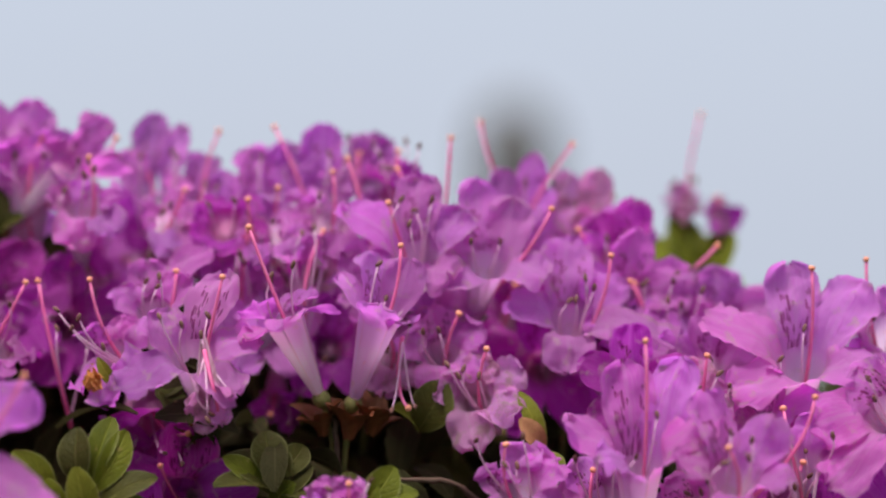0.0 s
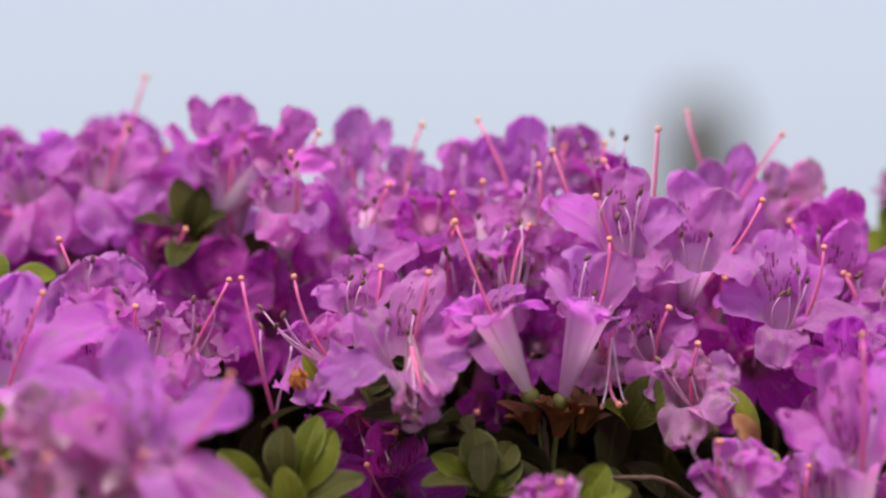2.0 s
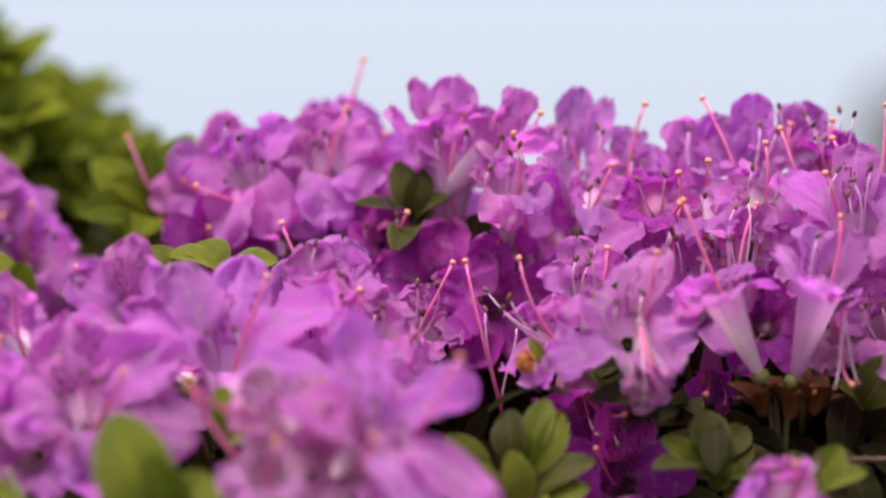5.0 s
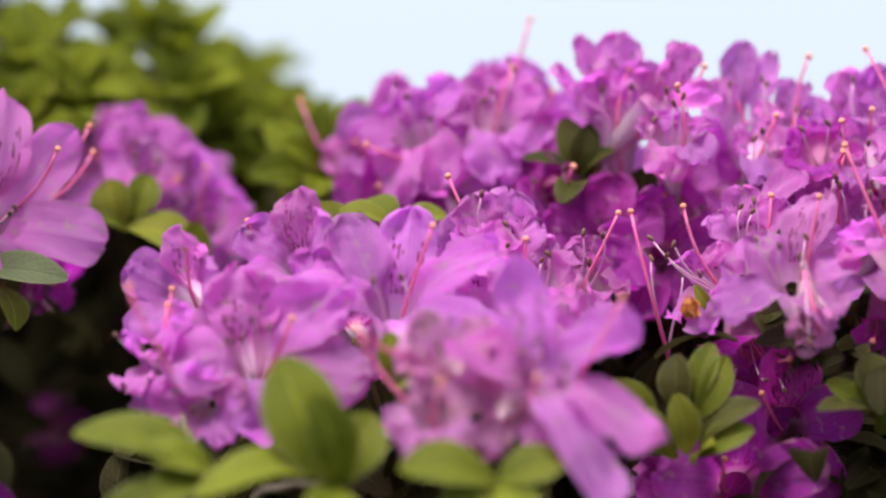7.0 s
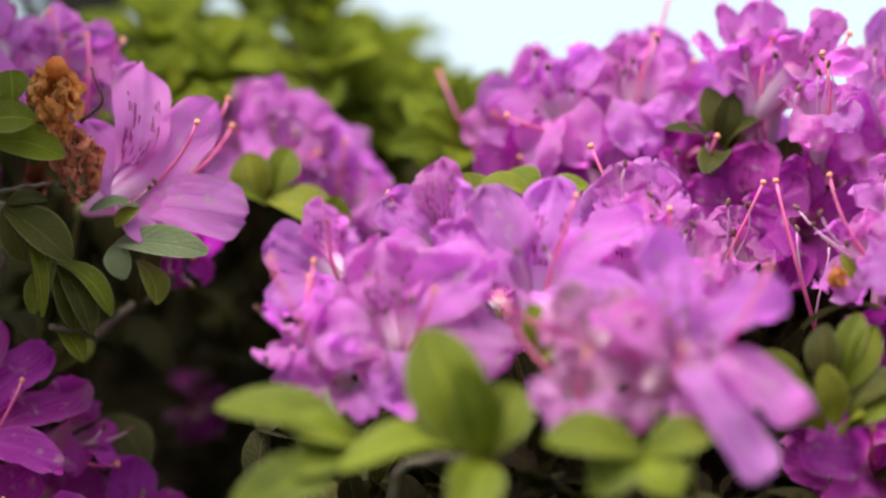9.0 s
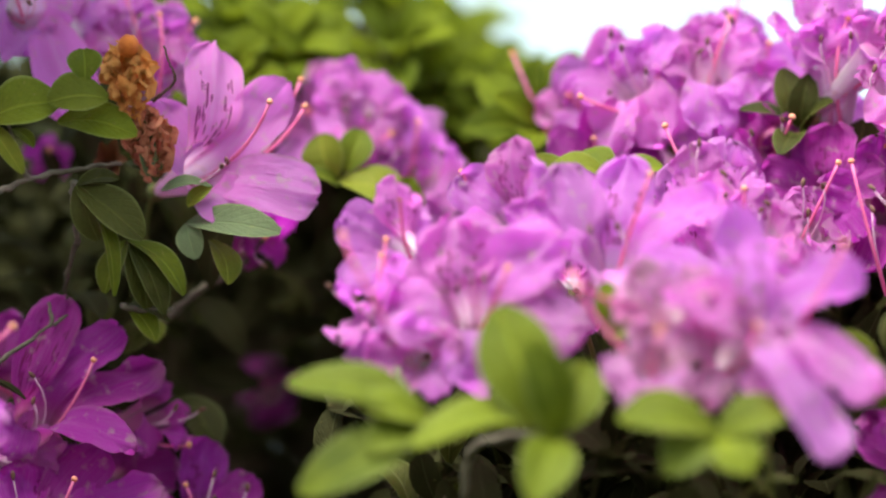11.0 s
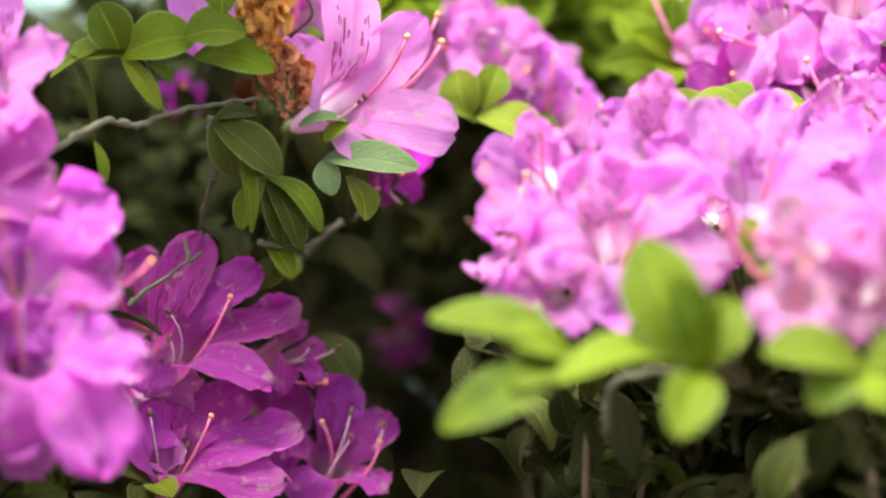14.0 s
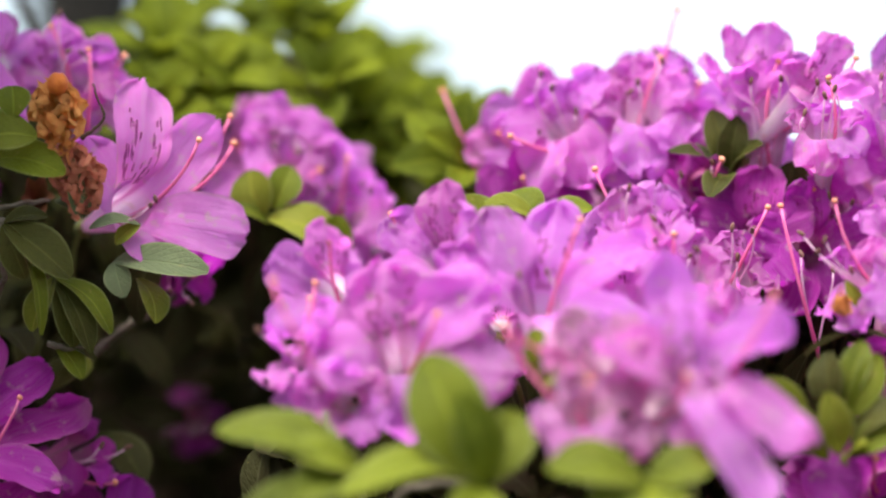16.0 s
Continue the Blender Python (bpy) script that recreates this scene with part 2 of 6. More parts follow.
DRY = plain_material("dried_petal", (0.68, 0.180, 0.030), (1.0, 0.54, 0.19), 350, 0.75, 0.5, 0.42)
DRY_BUD = plain_material("dried_bud", (0.44, 0.075, 0.012), (0.78, 0.22, 0.035), 500, 0.55, 0.5, 0.15)
DRY_LEAF = plain_material("dry_leaf", (0.24, 0.090, 0.035), (0.46, 0.22, 0.10), 400, 0.7, 0.4, 0.2)
DRY_PINK = plain_material("dried_petal_pink", (0.48, 0.10, 0.07), (0.86, 0.36, 0.22), 350, 0.75, 0.5, 0.42)
BARK = plain_material("bark_grey", (0.060, 0.042, 0.030), (0.26, 0.205, 0.160), 260, 0.85, 0.6)
TWIG_BROWN = plain_material("twig_brown", (0.050, 0.028, 0.020), (0.15, 0.088, 0.062), 300, 0.8, 0.5)
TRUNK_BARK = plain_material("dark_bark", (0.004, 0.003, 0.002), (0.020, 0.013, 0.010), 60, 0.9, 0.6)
POST_WOOD = plain_material("weathered_wood", (0.075, 0.070, 0.066), (0.16, 0.15, 0.14), 40, 0.85, 0.5)
SOIL = plain_material("soil_and_grass", (0.035, 0.040, 0.015), (0.085, 0.10, 0.035), 3, 0.95, 0.6)


# ---- mesh helpers ----
def part(name, verts, faces, mat, parent=None, label="", uvs=None, smooth=True):
    """Links one mesh object, under a thing or under a part. The vertices are relative to the parent."""
    me = bpy.data.meshes.new(name)
    me.from_pydata([tuple(v) for v in verts], [], faces)
    me.materials.append(mat)
    if smooth:
        me.polygons.foreach_set("use_smooth", [True] * len(me.polygons))
    if uvs is not None:
        layer = me.uv_layers.new(name="UVMap")
        idx = np.empty(len(me.loops), int)
        me.loops.foreach_get("vertex_index", idx)
        layer.data.foreach_set("uv", np.asarray(uvs, float)[idx].ravel())
    ob = new(name, me)
    ob.parent = parent
    return tagged(ob, label) if label else ob


def holder(name, place, label, category, group=""):
    ob = new(name)
    ob.location, ob.empty_display_size = place, 0.004
    return tagged(ob, label, category, group)


def unit(v):
    v = np.asarray(v, float)
    return v / (np.linalg.norm(v) + 1e-12)


def smoothstep(x, a=0.0, b=1.0):
    x = np.clip((x - a) / (b - a), 0, 1)
    return x * x * (3 - 2 * x)


def bezier(ps, s):
    ps, s = np.asarray(ps, float), np.asarray(s, float)[:, None]
    a, b, c, d = ps
    return a * (1 - s) ** 3 + 3 * b * s * (1 - s) ** 2 + 3 * c * s ** 2 * (1 - s) + d * s ** 3


def grid_faces(nu, nv):
    return [(i * nv + j, i * nv + j + 1, (i + 1) * nv + j + 1, (i + 1) * nv + j) for i in range(nu - 1) for j in range(nv - 1)]


def tube(points, radii, sides=6):
    """A round stem along points, closed at both ends."""
    p = np.asarray(points, float)
    r = np.broadcast_to(np.asarray(radii, float), (len(p),))
    t = np.gradient(p, axis=0)
    ref = np.array([0.31, 0.17, 0.93])
    verts, faces = [], []
    for q, d, w in zip(p, t, r):
        d = unit(d)
        a = unit(np.cross(d, ref))
        b = np.cross(d, a)
        for k in range(sides):
            ang = 2 * math.pi * k / sides
            verts.append(q + w * (a * math.cos(ang) + b * math.sin(ang)))
    for i in range(len(p) - 1):
        for k in range(sides):
            k2 = (k + 1) % sides
            faces.append((i * sides + k, i * sides + k2, (i + 1) * sides + k2, (i + 1) * sides + k))
    faces.append(tuple(reversed(range(sides))))
    faces.append(tuple(range((len(p) - 1) * sides, len(p) * sides)))
    return verts, faces


def pod(centre, axis, length, radius, sides=8, rings=6, blunt=1.0):
    """A rounded seed-like body."""
    s = np.linspace(0.03, 0.97, rings)
    pts = [np.asarray(centre) + unit(axis) * length * (k - 0.5) for k in s]
    return tube(pts, [radius * (math.sin(math.pi * k)) ** (0.5 * blunt) for k in s], sides)


# ---- the flowers ----
MM = 0.001


def petal_mesh(base, ring, tip, axis, half, rng, ruffle=1.0, curl=0.0, nu=22, nv=13):
    """One lobe with its share of the tube: from the base of the tube over the throat's ring out to the tip."""
    base, ring, tip, axis = (np.asarray(q, float) for q in (base, ring, tip, axis))
    out = tip - ring
    length = np.linalg.norm(out)
    bend = ring + axis * length * 0.42 + 0.10 * out
    back = tip + (bend - tip) * 0.45 - axis * length * curl
    n_tube = 5
    s1 = np.linspace(0, 1, n_tube)
    tube_line = base + (ring - base) * s1[:, None]
    s2 = 1 - (1 - np.linspace(0, 1, nu - n_tube + 1)[1:]) ** 1.35
    lobe_line = bezier((ring, bend, back, tip), s2)
    line = np.vstack([tube_line, lobe_line])
    tan = np.gradient(line, axis=0)
    radial = unit(out - axis * (out @ axis))
    if np.linalg.norm(out - axis * (out @ axis)) < 0.12 * length:
        radial = unit(ring - base - axis * ((ring - base) @ axis))
    lobe_side = unit(np.cross(axis, radial))
    tube_side = unit(np.cross(axis, ring - axis * (ring @ axis)))
    ph = rng.uniform(0, 6.3, 6)
    skew = rng.uniform(-0.10, 0.10)
    notch, off = rng.uniform(0.0, 0.035), rng.uniform(0, 50, 3)
    verts, uvs = [], []
    for i, (p, t) in enumerate(zip(line, tan)):
        k = 0.0 if i < n_tube - 1 else smoothstep((i - n_tube + 1) / 5)
        side = unit(tube_side * (1 - k) + lobe_side * k)
        nrm = unit(np.cross(side, unit(t)))       # towards the outside of the funnel
        if i < n_tube:
            k = s1[i]
            w = half * (0.17 + 0.38 * k)
            s = 0.0
            radius = w / 0.63
        else:
            s = s2[i - n_tube]
            w = half * (0.55 + 0.45 * smoothstep(s, -0.02, 0.52)) if s < 0.70 else half * max(0.03, 1 - ((s - 0.70) / 0.303) ** 3.0) ** 0.5
            radius = half * (0.83 + 2.2 * s + 4.0 * s * s)
        for j in range(nv):
            v = -1 + 2 * j / (nv - 1)
            a = v * w / radius
            lift = radius * (1 - math.cos(a))
            q = Vector(off + (p / half + side * v * w / half) * 1.1)
            fold = 0.11 * noise.noise(q) + 0.09 * (0.35 - abs(noise.noise(q * 2.1))) + 0.075 * (0.3 - abs(noise.noise(q * 4.6))) + 0.13 * abs(v) ** 4 * noise.noise(q * 3.7)
            wave = ruffle * half * s * (fold + 0.018 * math.sin(8.5 * v + ph[4]) + 0.11 * abs(v) ** 1.5 * math.sin(5.2 * v + 7.5 * s + ph[0]) + 0.07 * math.sin(3.1 * v + 5.0 * s + ph[1])
                                        + 0.05 * abs(v) * math.sin(15 * s + 6 * v + ph[2]))
            crease = -0.16 * half * s * math.exp(-(v / 0.16) ** 2)
            edge = ruffle * half * s * (0.035 * math.sin(9 * v + ph[3]) + 0.032 * noise.noise(q * 3.1)) * smoothstep(s, 0.5, 0.9)
            edge -= half * notch * math.exp(-(v / 0.22) ** 2) * smoothstep(s, 0.8, 1.0) * 2.0
            verts.append(p + side * (radius * math.sin(a) + skew * half * s * s) - nrm * (lift - wave - crease) + unit(t) * edge)
            uvs.append((0.42 * i / n_tube if i < n_tube else 0.42 + 0.58 * s, (v + 1) / 2))
    return verts, grid_faces(nu, nv), uvs


FLOWER_LABELS = {
    "open": "open magenta-violet azalea flower with a dark-spotted upper petal",
    "smooth": "open pale lilac azalea flower with smooth petals",
    "broad": "wide-open magenta-violet azalea flower with broad wavy petals",
    "half": "half-open magenta-violet azalea flower seen among its neighbours",
    "funnel": "funnel-shaped azalea flower with a pale pink tube",
    "faded": "fading azalea flower with browned crumpled pink petals",
    "rich": "wide-open rich magenta azalea flower with wavy petals",
    "deep": "deep magenta azalea flower, its petals coloured as in the shade of the bush",
    "spent": "spent azalea flower with bare pistil and curled filaments, petals fallen",
    "bare": "spent azalea flower with a bare long pink pistil",
}
LOOKS = {   # spread of the lobes from the axis in degrees, lobe length, half width, ruffle
    "open": (62, 16.5, 5.9, 2.4), "smooth": (62, 16.5, 5.9, 1.25), "half": (40, 16.0, 5.7, 2.5), "funnel": (24, 14.5, 4.4, 1.3),
    "faded": (48, 12.5, 5.0, 3.0), "deep": (52, 16.0, 5.8, 2.0), "spent": (40, 14.0, 6.0, 1.0), "bare": (40, 14.0, 6.0, 1.0), "broad": (62, 17.0, 6.5, 2.6), "rich": (62, 17.0, 6.5, 2.6)}
flower_count = 0
CALYXES = []


def bloom(look_of, place, axis, up, size=1.0, tips=(), pistil=None, stamens=5, seed=0, widths=1.0, pale=False):
    """A flower whose throat is at place and opens along axis; tips, where given, are the ends of its five petals."""
    global flower_count
    flower_count += 1
    rng = np.random.default_rng(1000 + flower_count + 97 * seed)
    place, axis = np.asarray(place, float), unit(axis)
    up = unit(np.asarray(up, float) - axis * (axis @ np.asarray(up, float)))
    right = np.cross(up, axis)
    spread, length, half, ruffle = LOOKS[look_of]
    length, half = length * MM * size, half * MM * size * widths
    ob = holder("azalea_flower", place, "pale lilac-pink azalea flower with a dark-spotted upper petal" if pale else FLOWER_LABELS[look_of], "flower", "azalea flowers on the bush")
    base = -axis * 14 * MM * size
    given = [np.asarray(t, float) - place for t in tips]
    slots = [radians(72 * k) for k in range(5)]
    if given:     # spread the five shares of the tube evenly, in the order of the lobes
        az = np.array([math.atan2(t @ right, t @ up) for t in given])
        order = np.argsort(az)
        shift = np.angle(np.mean(np.exp(1j * (az[order] - 2 * math.pi * np.arange(len(az)) / 5))))
        for n, k in enumerate(order):
            slots[k] = shift + 2 * math.pi * n / 5
    for k in range(0 if look_of in ("spent", "bare") else 5):
        if given:
            if k >= len(given):
                break
            tip = given[k]
            rad = up * math.cos(slots[k]) + right * math.sin(slots[k])
            h = half * rng.uniform(0.92, 1.06)
        else:
            ang = radians(72 * k + rng.uniform(-7, 7))
            rad = up * math.cos(ang) + right * math.sin(ang)
            sp = radians(spread + rng.uniform(-10, 10) + (6 if k in (2, 3) else 0))
            tip = rad * 3.6 * MM * size + (rad * math.sin(sp) + axis * math.cos(sp)) * length * rng.uniform(0.92, 1.06)
            h = half * rng.uniform(0.92, 1.08)
        ring = rad * 3.9 * MM * size + axis * 2.6 * MM * size
        mat = PETAL_FADED if look_of == "faded" else PETAL_SPOTTED if k == 0 else PETAL
        if pale:
            mat = PETAL_PALE_SPOTTED if k == 0 else PETAL_PALE
        if look_of == "rich":
            mat = PETAL_RICH
        # deep blooms take the petal copies that carry shade in their colour
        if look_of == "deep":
            mat = PETAL_SHADE_SPOTTED if k == 0 else PETAL_SHADE
        verts, faces, uvs = petal_mesh(base + rad * 1.0 * MM * size, ring, tip, axis, h, rng, ruffle, rng.uniform(0.0, 0.35))
        part("petal", verts, faces, mat, ob, "upper petal with dark magenta spots" if k == 0 and look_of not in ("faded", "rich") else "", uvs)
    plain = not given and look_of not in ("spent", "bare")     # half hidden behind its neighbours
    if look_of in ("spent", "bare"):
        stamens = 2 if look_of == "spent" else 0
    elif not plain:
        stamens = int(rng.integers(2, 5))
    if plain:
        stamens = int(rng.integers(0, 2))
    # pistil, rising from the tube in a shallow bow
    if pistil is not None:
        end = np.asarray(pistil, float) - place
    else:
        end = axis * (rng.uniform(11, 17) if plain else rng.uniform(9, 13)) * MM * size + up * rng.uniform(2, 9) * MM * size + right * rng.uniform(-5, 5) * MM * size
    if not plain or rng.uniform() < 0.35:
        low = -up * rng.uniform(1.2, 3.4) * MM * size + right * rng.uniform(-1.6, 1.6) * MM * size
        bow = bezier((base * 0.7, base * 0.2 + low, end * 0.55 + low * 1.8, end), np.linspace(0, 1, 12))
        v, f = tube(bow, np.linspace(0.44, 0.30, 12) * MM, 6)
        style = part("pistil", v, f, PISTIL, ob, "curved pinkish-red pistil")
        d = unit(bow[-1] - bow[-2])
        v, f = pod(bow[-1] + d * 0.30 * MM, d + rng.normal(0, 0.2, 3), 1.05 * MM, rng.uniform(0.58, 0.72) * MM, 9, 6, 0.55)
        part("stigma", v, f, STIGMA, style, "pale orange stigma")
    for k in range(stamens):
        ang = radians(-80 + 160 * (k + 0.5) / stamens + rng.uniform(-12, 12) + 180)
        rad = up * math.cos(ang) + right * math.sin(ang)
        reach = rng.uniform(6, 15) * MM * size
        e = axis * reach + rad * rng.uniform(1.5, 6.5) * MM * size + up * rng.uniform(0, 7) * MM * size + right * rng.normal(0, 1.6) * MM * size
        sway = right * rng.normal(0, 1.8) * MM * size - up * rng.uniform(0, 2.5) * MM * size
        line = bezier((base * 0.6, rad * 1.5 * MM, e * 0.65 + rad * 2.0 * MM + sway, e), np.linspace(0, 1, 8))
        v, f = tube(line, np.linspace(0.25, 0.16, 8) * MM, 5)
        fil = part("stamen", v, f, FILAMENT, ob, "thin pale filament")
        d = unit(line[-1] - line[-2] + rng.normal(0, 0.3, 3) * 0.001)
        v, f = pod(line[-1] + d * 0.6 * MM, d + rng.normal(0, 0.35, 3), 1.9 * MM, 0.45 * MM, 7, 6)
        part("anther", v, f, ANTHER, fil, "dark brown anther")
    if look_of not in ("spent", "bare"):
        CALYXES.append((place + base, axis, bool(given) and look_of != "deep"))
    if axis[2] < -0.3 or look_of == "bare":
        return ob
    cup = [tuple(q) for q in pod(base - axis * 0.8 * MM, axis, 4.0 * MM * size, 1.9 * MM * size, 8, 6, 0.8)[0]]
    part("calyx", cup, pod(base, axis, 1, 1, 8, 6)[1], CALYX, ob, "small green-brown calyx")
    down = np.array([0, 0.35, -1.0])
    line = bezier((base, base - axis * 4 * MM, base - axis * 6 * MM + down * 3 * MM, base - axis * 8 * MM + down * 9 * MM), np.linspace(0, 1, 6))
    v, f = tube(line, 0.55 * MM, 5)
    part("stalk", v, f, CALYX, ob)
    return ob


# ---- leaves ----
def leaf_mesh(base, tip, normal, half, rng, nu=11, nv=7, fold=0.22, droop=0.12):
    base, tip = np.asarray(base, float), np.asarray(tip, float)
    out = tip - base
    length = np.linalg.norm(out)
    t = unit(out)
    nrm = unit(np.asarray(normal, float) - t * (t @ np.asarray(normal, float)))
    side = np.cross(t, nrm)
    ph = rng.uniform(0, 6.3, 3)
    bend = rng.uniform(-0.06, 0.06)
    verts, uvs = [], []
    for i in range(nu):
        s = i / (nu - 1)
        w = half * (0.10 + 0.90 * math.sin(math.pi * min(1, s ** 1.28 * 0.975 + 0.012)) ** 0.66) if s > 0.06 else half * 0.12
        if s > 0.97:
            w = half * 0.20
        arch = length * droop * (math.sin(math.pi * s) - 0.8 * s * s)
        for j in range(nv):
            v = -1 + 2 * j / (nv - 1)
            cup = fold * w * abs(v) ** 1.4 + 0.05 * half * math.sin(6 * s + 3 * v + ph[0]) * abs(v)
            groove = -0.05 * half * math.exp(-(v / 0.12) ** 2)
            verts.append(base + t * length * s + side * (v * w + bend * length * math.sin(math.pi * s)) + nrm * (arch + cup + groove))
            uvs.append((s, (v + 1) / 2))
    return verts, grid_faces(nu, nv), uvs


def leafy_shoot(place, label="yellow-green azalea shoot with a whorl of small oval leaves"):
    return holder("leafy_shoot", place, label, "shoot", "leafy shoots of the bush")


leaf_count = 0


def leaf(shoot, base, tip, normal, half, mat=None, droop=0.12, fold=0.22, label=""):
    global leaf_count
    leaf_count += 1
    o = np.asarray(shoot.location)
    v, f, uv = leaf_mesh(np.asarray(base) - o, np.asarray(tip) - o, normal, half, np.random.default_rng(leaf_count), fold=fold, droop=droop)
    return part("leaf", v, f, mat or LEAF, shoot, label, uv)


def whorl(place, axis, count=6, size=1.0, spread=55, mat=None, seed=0, label=None):
    """A shoot's end: leaves set round its stem, the inner ones smaller and steeper."""
    rng = np.random.default_rng(500 + seed)
    place, axis = np.asarray(place, float), unit(axis)
    shoot = leafy_shoot(place, label) if label else leafy_shoot(place)
    a = unit(np.cross(axis, (0.3, 0.9, 0.2)))
    b = np.cross(axis, a)
    for k in range(count):
        ang = 2.4 * k + rng.uniform(-0.25, 0.25)
        inner = k / max(1, count - 1)
        sp = radians(spread * (1.15 - 0.65 * inner) + rng.uniform(-8, 8))
        rad = a * math.cos(ang) + b * math.sin(ang)
        d = rad * math.sin(sp) + axis * math.cos(sp)
        ln = (17 - 5 * inner) * MM * size * rng.uniform(0.85, 1.12)
        b0 = place + axis * (inner * 4 - 3) * MM * size + rad * 0.8 * MM
        leaf(shoot, b0, b0 + d * ln, axis * math.sin(sp) - rad * math.cos(sp), ln * rng.uniform(0.21, 0.26), mat)
    v, f = tube(bezier((axis * 2 * MM, -axis * 6 * MM, -axis * 14 * MM, -axis * 20 * MM + np.array([0, 0.006, -0.012])), np.linspace(0, 1, 7)),
                np.linspace(0.5, 1.1, 7) * MM, 6)
    part("stem", v, f, TWIG_BROWN, shoot, "thin brown stem")
    return shoot


def twig(points, radius, label="grey-brown bare azalea twig", mat=None):
    p = np.asarray(points, float)
    s = np.linspace(0, len(p) - 1, 6 * (len(p) - 1) + 1)
    fine = np.stack([np.interp(s, range(len(p)), p[:, k]) for k in range(3)], 1)
    for _ in range(3):
        fine[1:-1] = (fine[:-2] + 2 * fine[1:-1] + fine[2:]) / 4
    rng = np.random.default_rng(int(abs(p[0, 0]) * 1e5) % 9999)
    fine += rng.normal(0, radius * 0.18, fine.shape)
    v, f = tube(fine - p[0], np.linspace(radius, radius * 0.55, len(fine)) * (1 + 0.16 * rng.normal(size=len(fine))).clip(0.7, 1.5), 8)
    ob = part("twig", v, f, mat or BARK)
    ob.location = p[0]
    return tagged(ob, label, "twig", "twigs of the bush")


def shrivelled(place, axis, size, mat, seed, label):
    """A withered flower: a few crumpled strips hanging from one point."""
    rng = np.random.default_rng(seed)
    axis = unit(axis)
    ob = holder("dried_flower", place, label, "dried flower", "withered flowers on the bush")
    a = unit(np.cross(axis, (0.2, 0.9, 0.4)))
    b = np.cross(axis, a)
    for k in range(20):
        ang = k * 2.4 + rng.uniform(-0.3, 0.3)
        rad = a * math.cos(ang) + b * math.sin(ang)
        side = np.cross(axis, rad)
        nu, nv = 24, 7
        reach, out = rng.uniform(0.55, 1.05), rng.uniform(0.12, 0.36)
        verts = []
        for i in range(nu):
            s = i / (nu - 1)
            c = axis * s * size * reach + rad * size * out * math.sin(2.9 * s + 0.2) + side * size * 0.10 * math.sin(5 * s + k)
            for j in range(nv):
                v = -1 + 2 * j / (nv - 1)
                w = size * 0.075 * (0.3 + math.sin(math.pi * min(1, s + 0.12)))
                q = c + side * v * w * math.cos(4 * s + k) + rad * v * w * math.sin(4 * s + k)
                at = Vector(q / size * 6.0 + rad * 3 + seed)
                crump = np.asarray(noise.noise_vector(at)) * 0.13 + np.asarray(noise.noise_vector(at * 2.7)) * 0.085 + np.asarray(noise.noise_vector(at * 6.0)) * 0.035
                verts.append(q + crump * size)
        part("withered_petal", verts, grid_faces(nu, nv), mat, ob)
    return ob


def dried_bud(place, radius):
    """A round bud that dried before it opened, wrinkled along its length."""
    v, f = pod((0, 0, 0), (0.2, -0.2, 1.0), radius * 2.1, radius, 14, 9, 0.8)
    v = [q * (1 + 0.10 * noise.noise(Vector(q) * 900)) for q in v]
    ob = part("dried_bud", v, f, DRY_BUD)
    ob.location = place
    return tagged(ob, "small round reddish-orange dried bud above a withered flower", "dried bud")


def bud_scales(place, axis, size, seed, label="cluster of reddish-brown papery bud scales"):
    rng = np.random.default_rng(seed)
    axis = unit(axis)
    ob = holder("bud_scales", place, label, "bud scales", "bud scales on the bush")
    a = unit(np.cross(axis, (0.2, 0.9, 0.4)))
    b = np.cross(axis, a)
    for k in range(7):
        ang = 2.4 * k
        rad = a * math.cos(ang) + b * math.sin(ang)
        d = unit(axis + rad * rng.uniform(0.25, 0.8))
        ln = size * rng.uniform(0.7, 1.1)
        v, f, uv = leaf_mesh(rad * size * 0.12, rad * size * 0.12 + d * ln, axis - rad * 0.6, ln * 0.26, rng, 8, 5, 0.5, 0.1)
        part("scale", v, f, SCALE_BROWN, ob, "", uv)
    return ob



# ---- ground, bush body and what stands behind ----
bm = bmesh.new()
bmesh.ops.create_grid(bm, x_segments=40, y_segments=40, size=3000)
me = bpy.data.meshes.new("ground")
bm.to_mesh(me)
bm.free()
me.materials.append(SOIL)
tagged(new("ground", me), "dark soil and short grass under the bush", "ground", kind="structure")


def hollow(x, y):
    """How far the dark hollow beside the clusters reaches back."""
    b = math.degrees(math.atan2(-x, y))
    return 0.16 * smoothstep(b, 12.6, 14.0) * (1 - smoothstep(b, 23.0, 26.0))


def bush_top(x, y):
    """Height of the inner foliage below the flowers."""
    rho = math.hypot(x, y) - hollow(x, y)
    corner = 1.2 * max(0, abs(x + 0.12) - 0.28) ** 2
    rho += -corner if rho < 0.9 else corner
    h = np.interp(rho, (0.56, 0.59, 0.62, 0.66, 0.70, 0.76, 0.86, 1.0, 1.15, 1.25), (0.0, 0.55, 0.68, 0.705, 0.728, 0.755, 0.765, 0.74, 0.55, 0.0))
    side = np.interp(x + 0.12, (-0.6, -0.5, -0.35, 0.14, 0.17, 0.24, 0.5, 0.6), (0.0, 0.8, 0.97, 1.0, 0.965, 0.93, 0.75, 0.0))
    mass = 0.018 * smoothstep(-x, 0.10, 0.16) * smoothstep(math.hypot(x, y), 0.74, 0.80) * (1 - smoothstep(math.hypot(x, y), 1.0, 1.15))
    return h * side + (mass if h > 0.3 else 0)


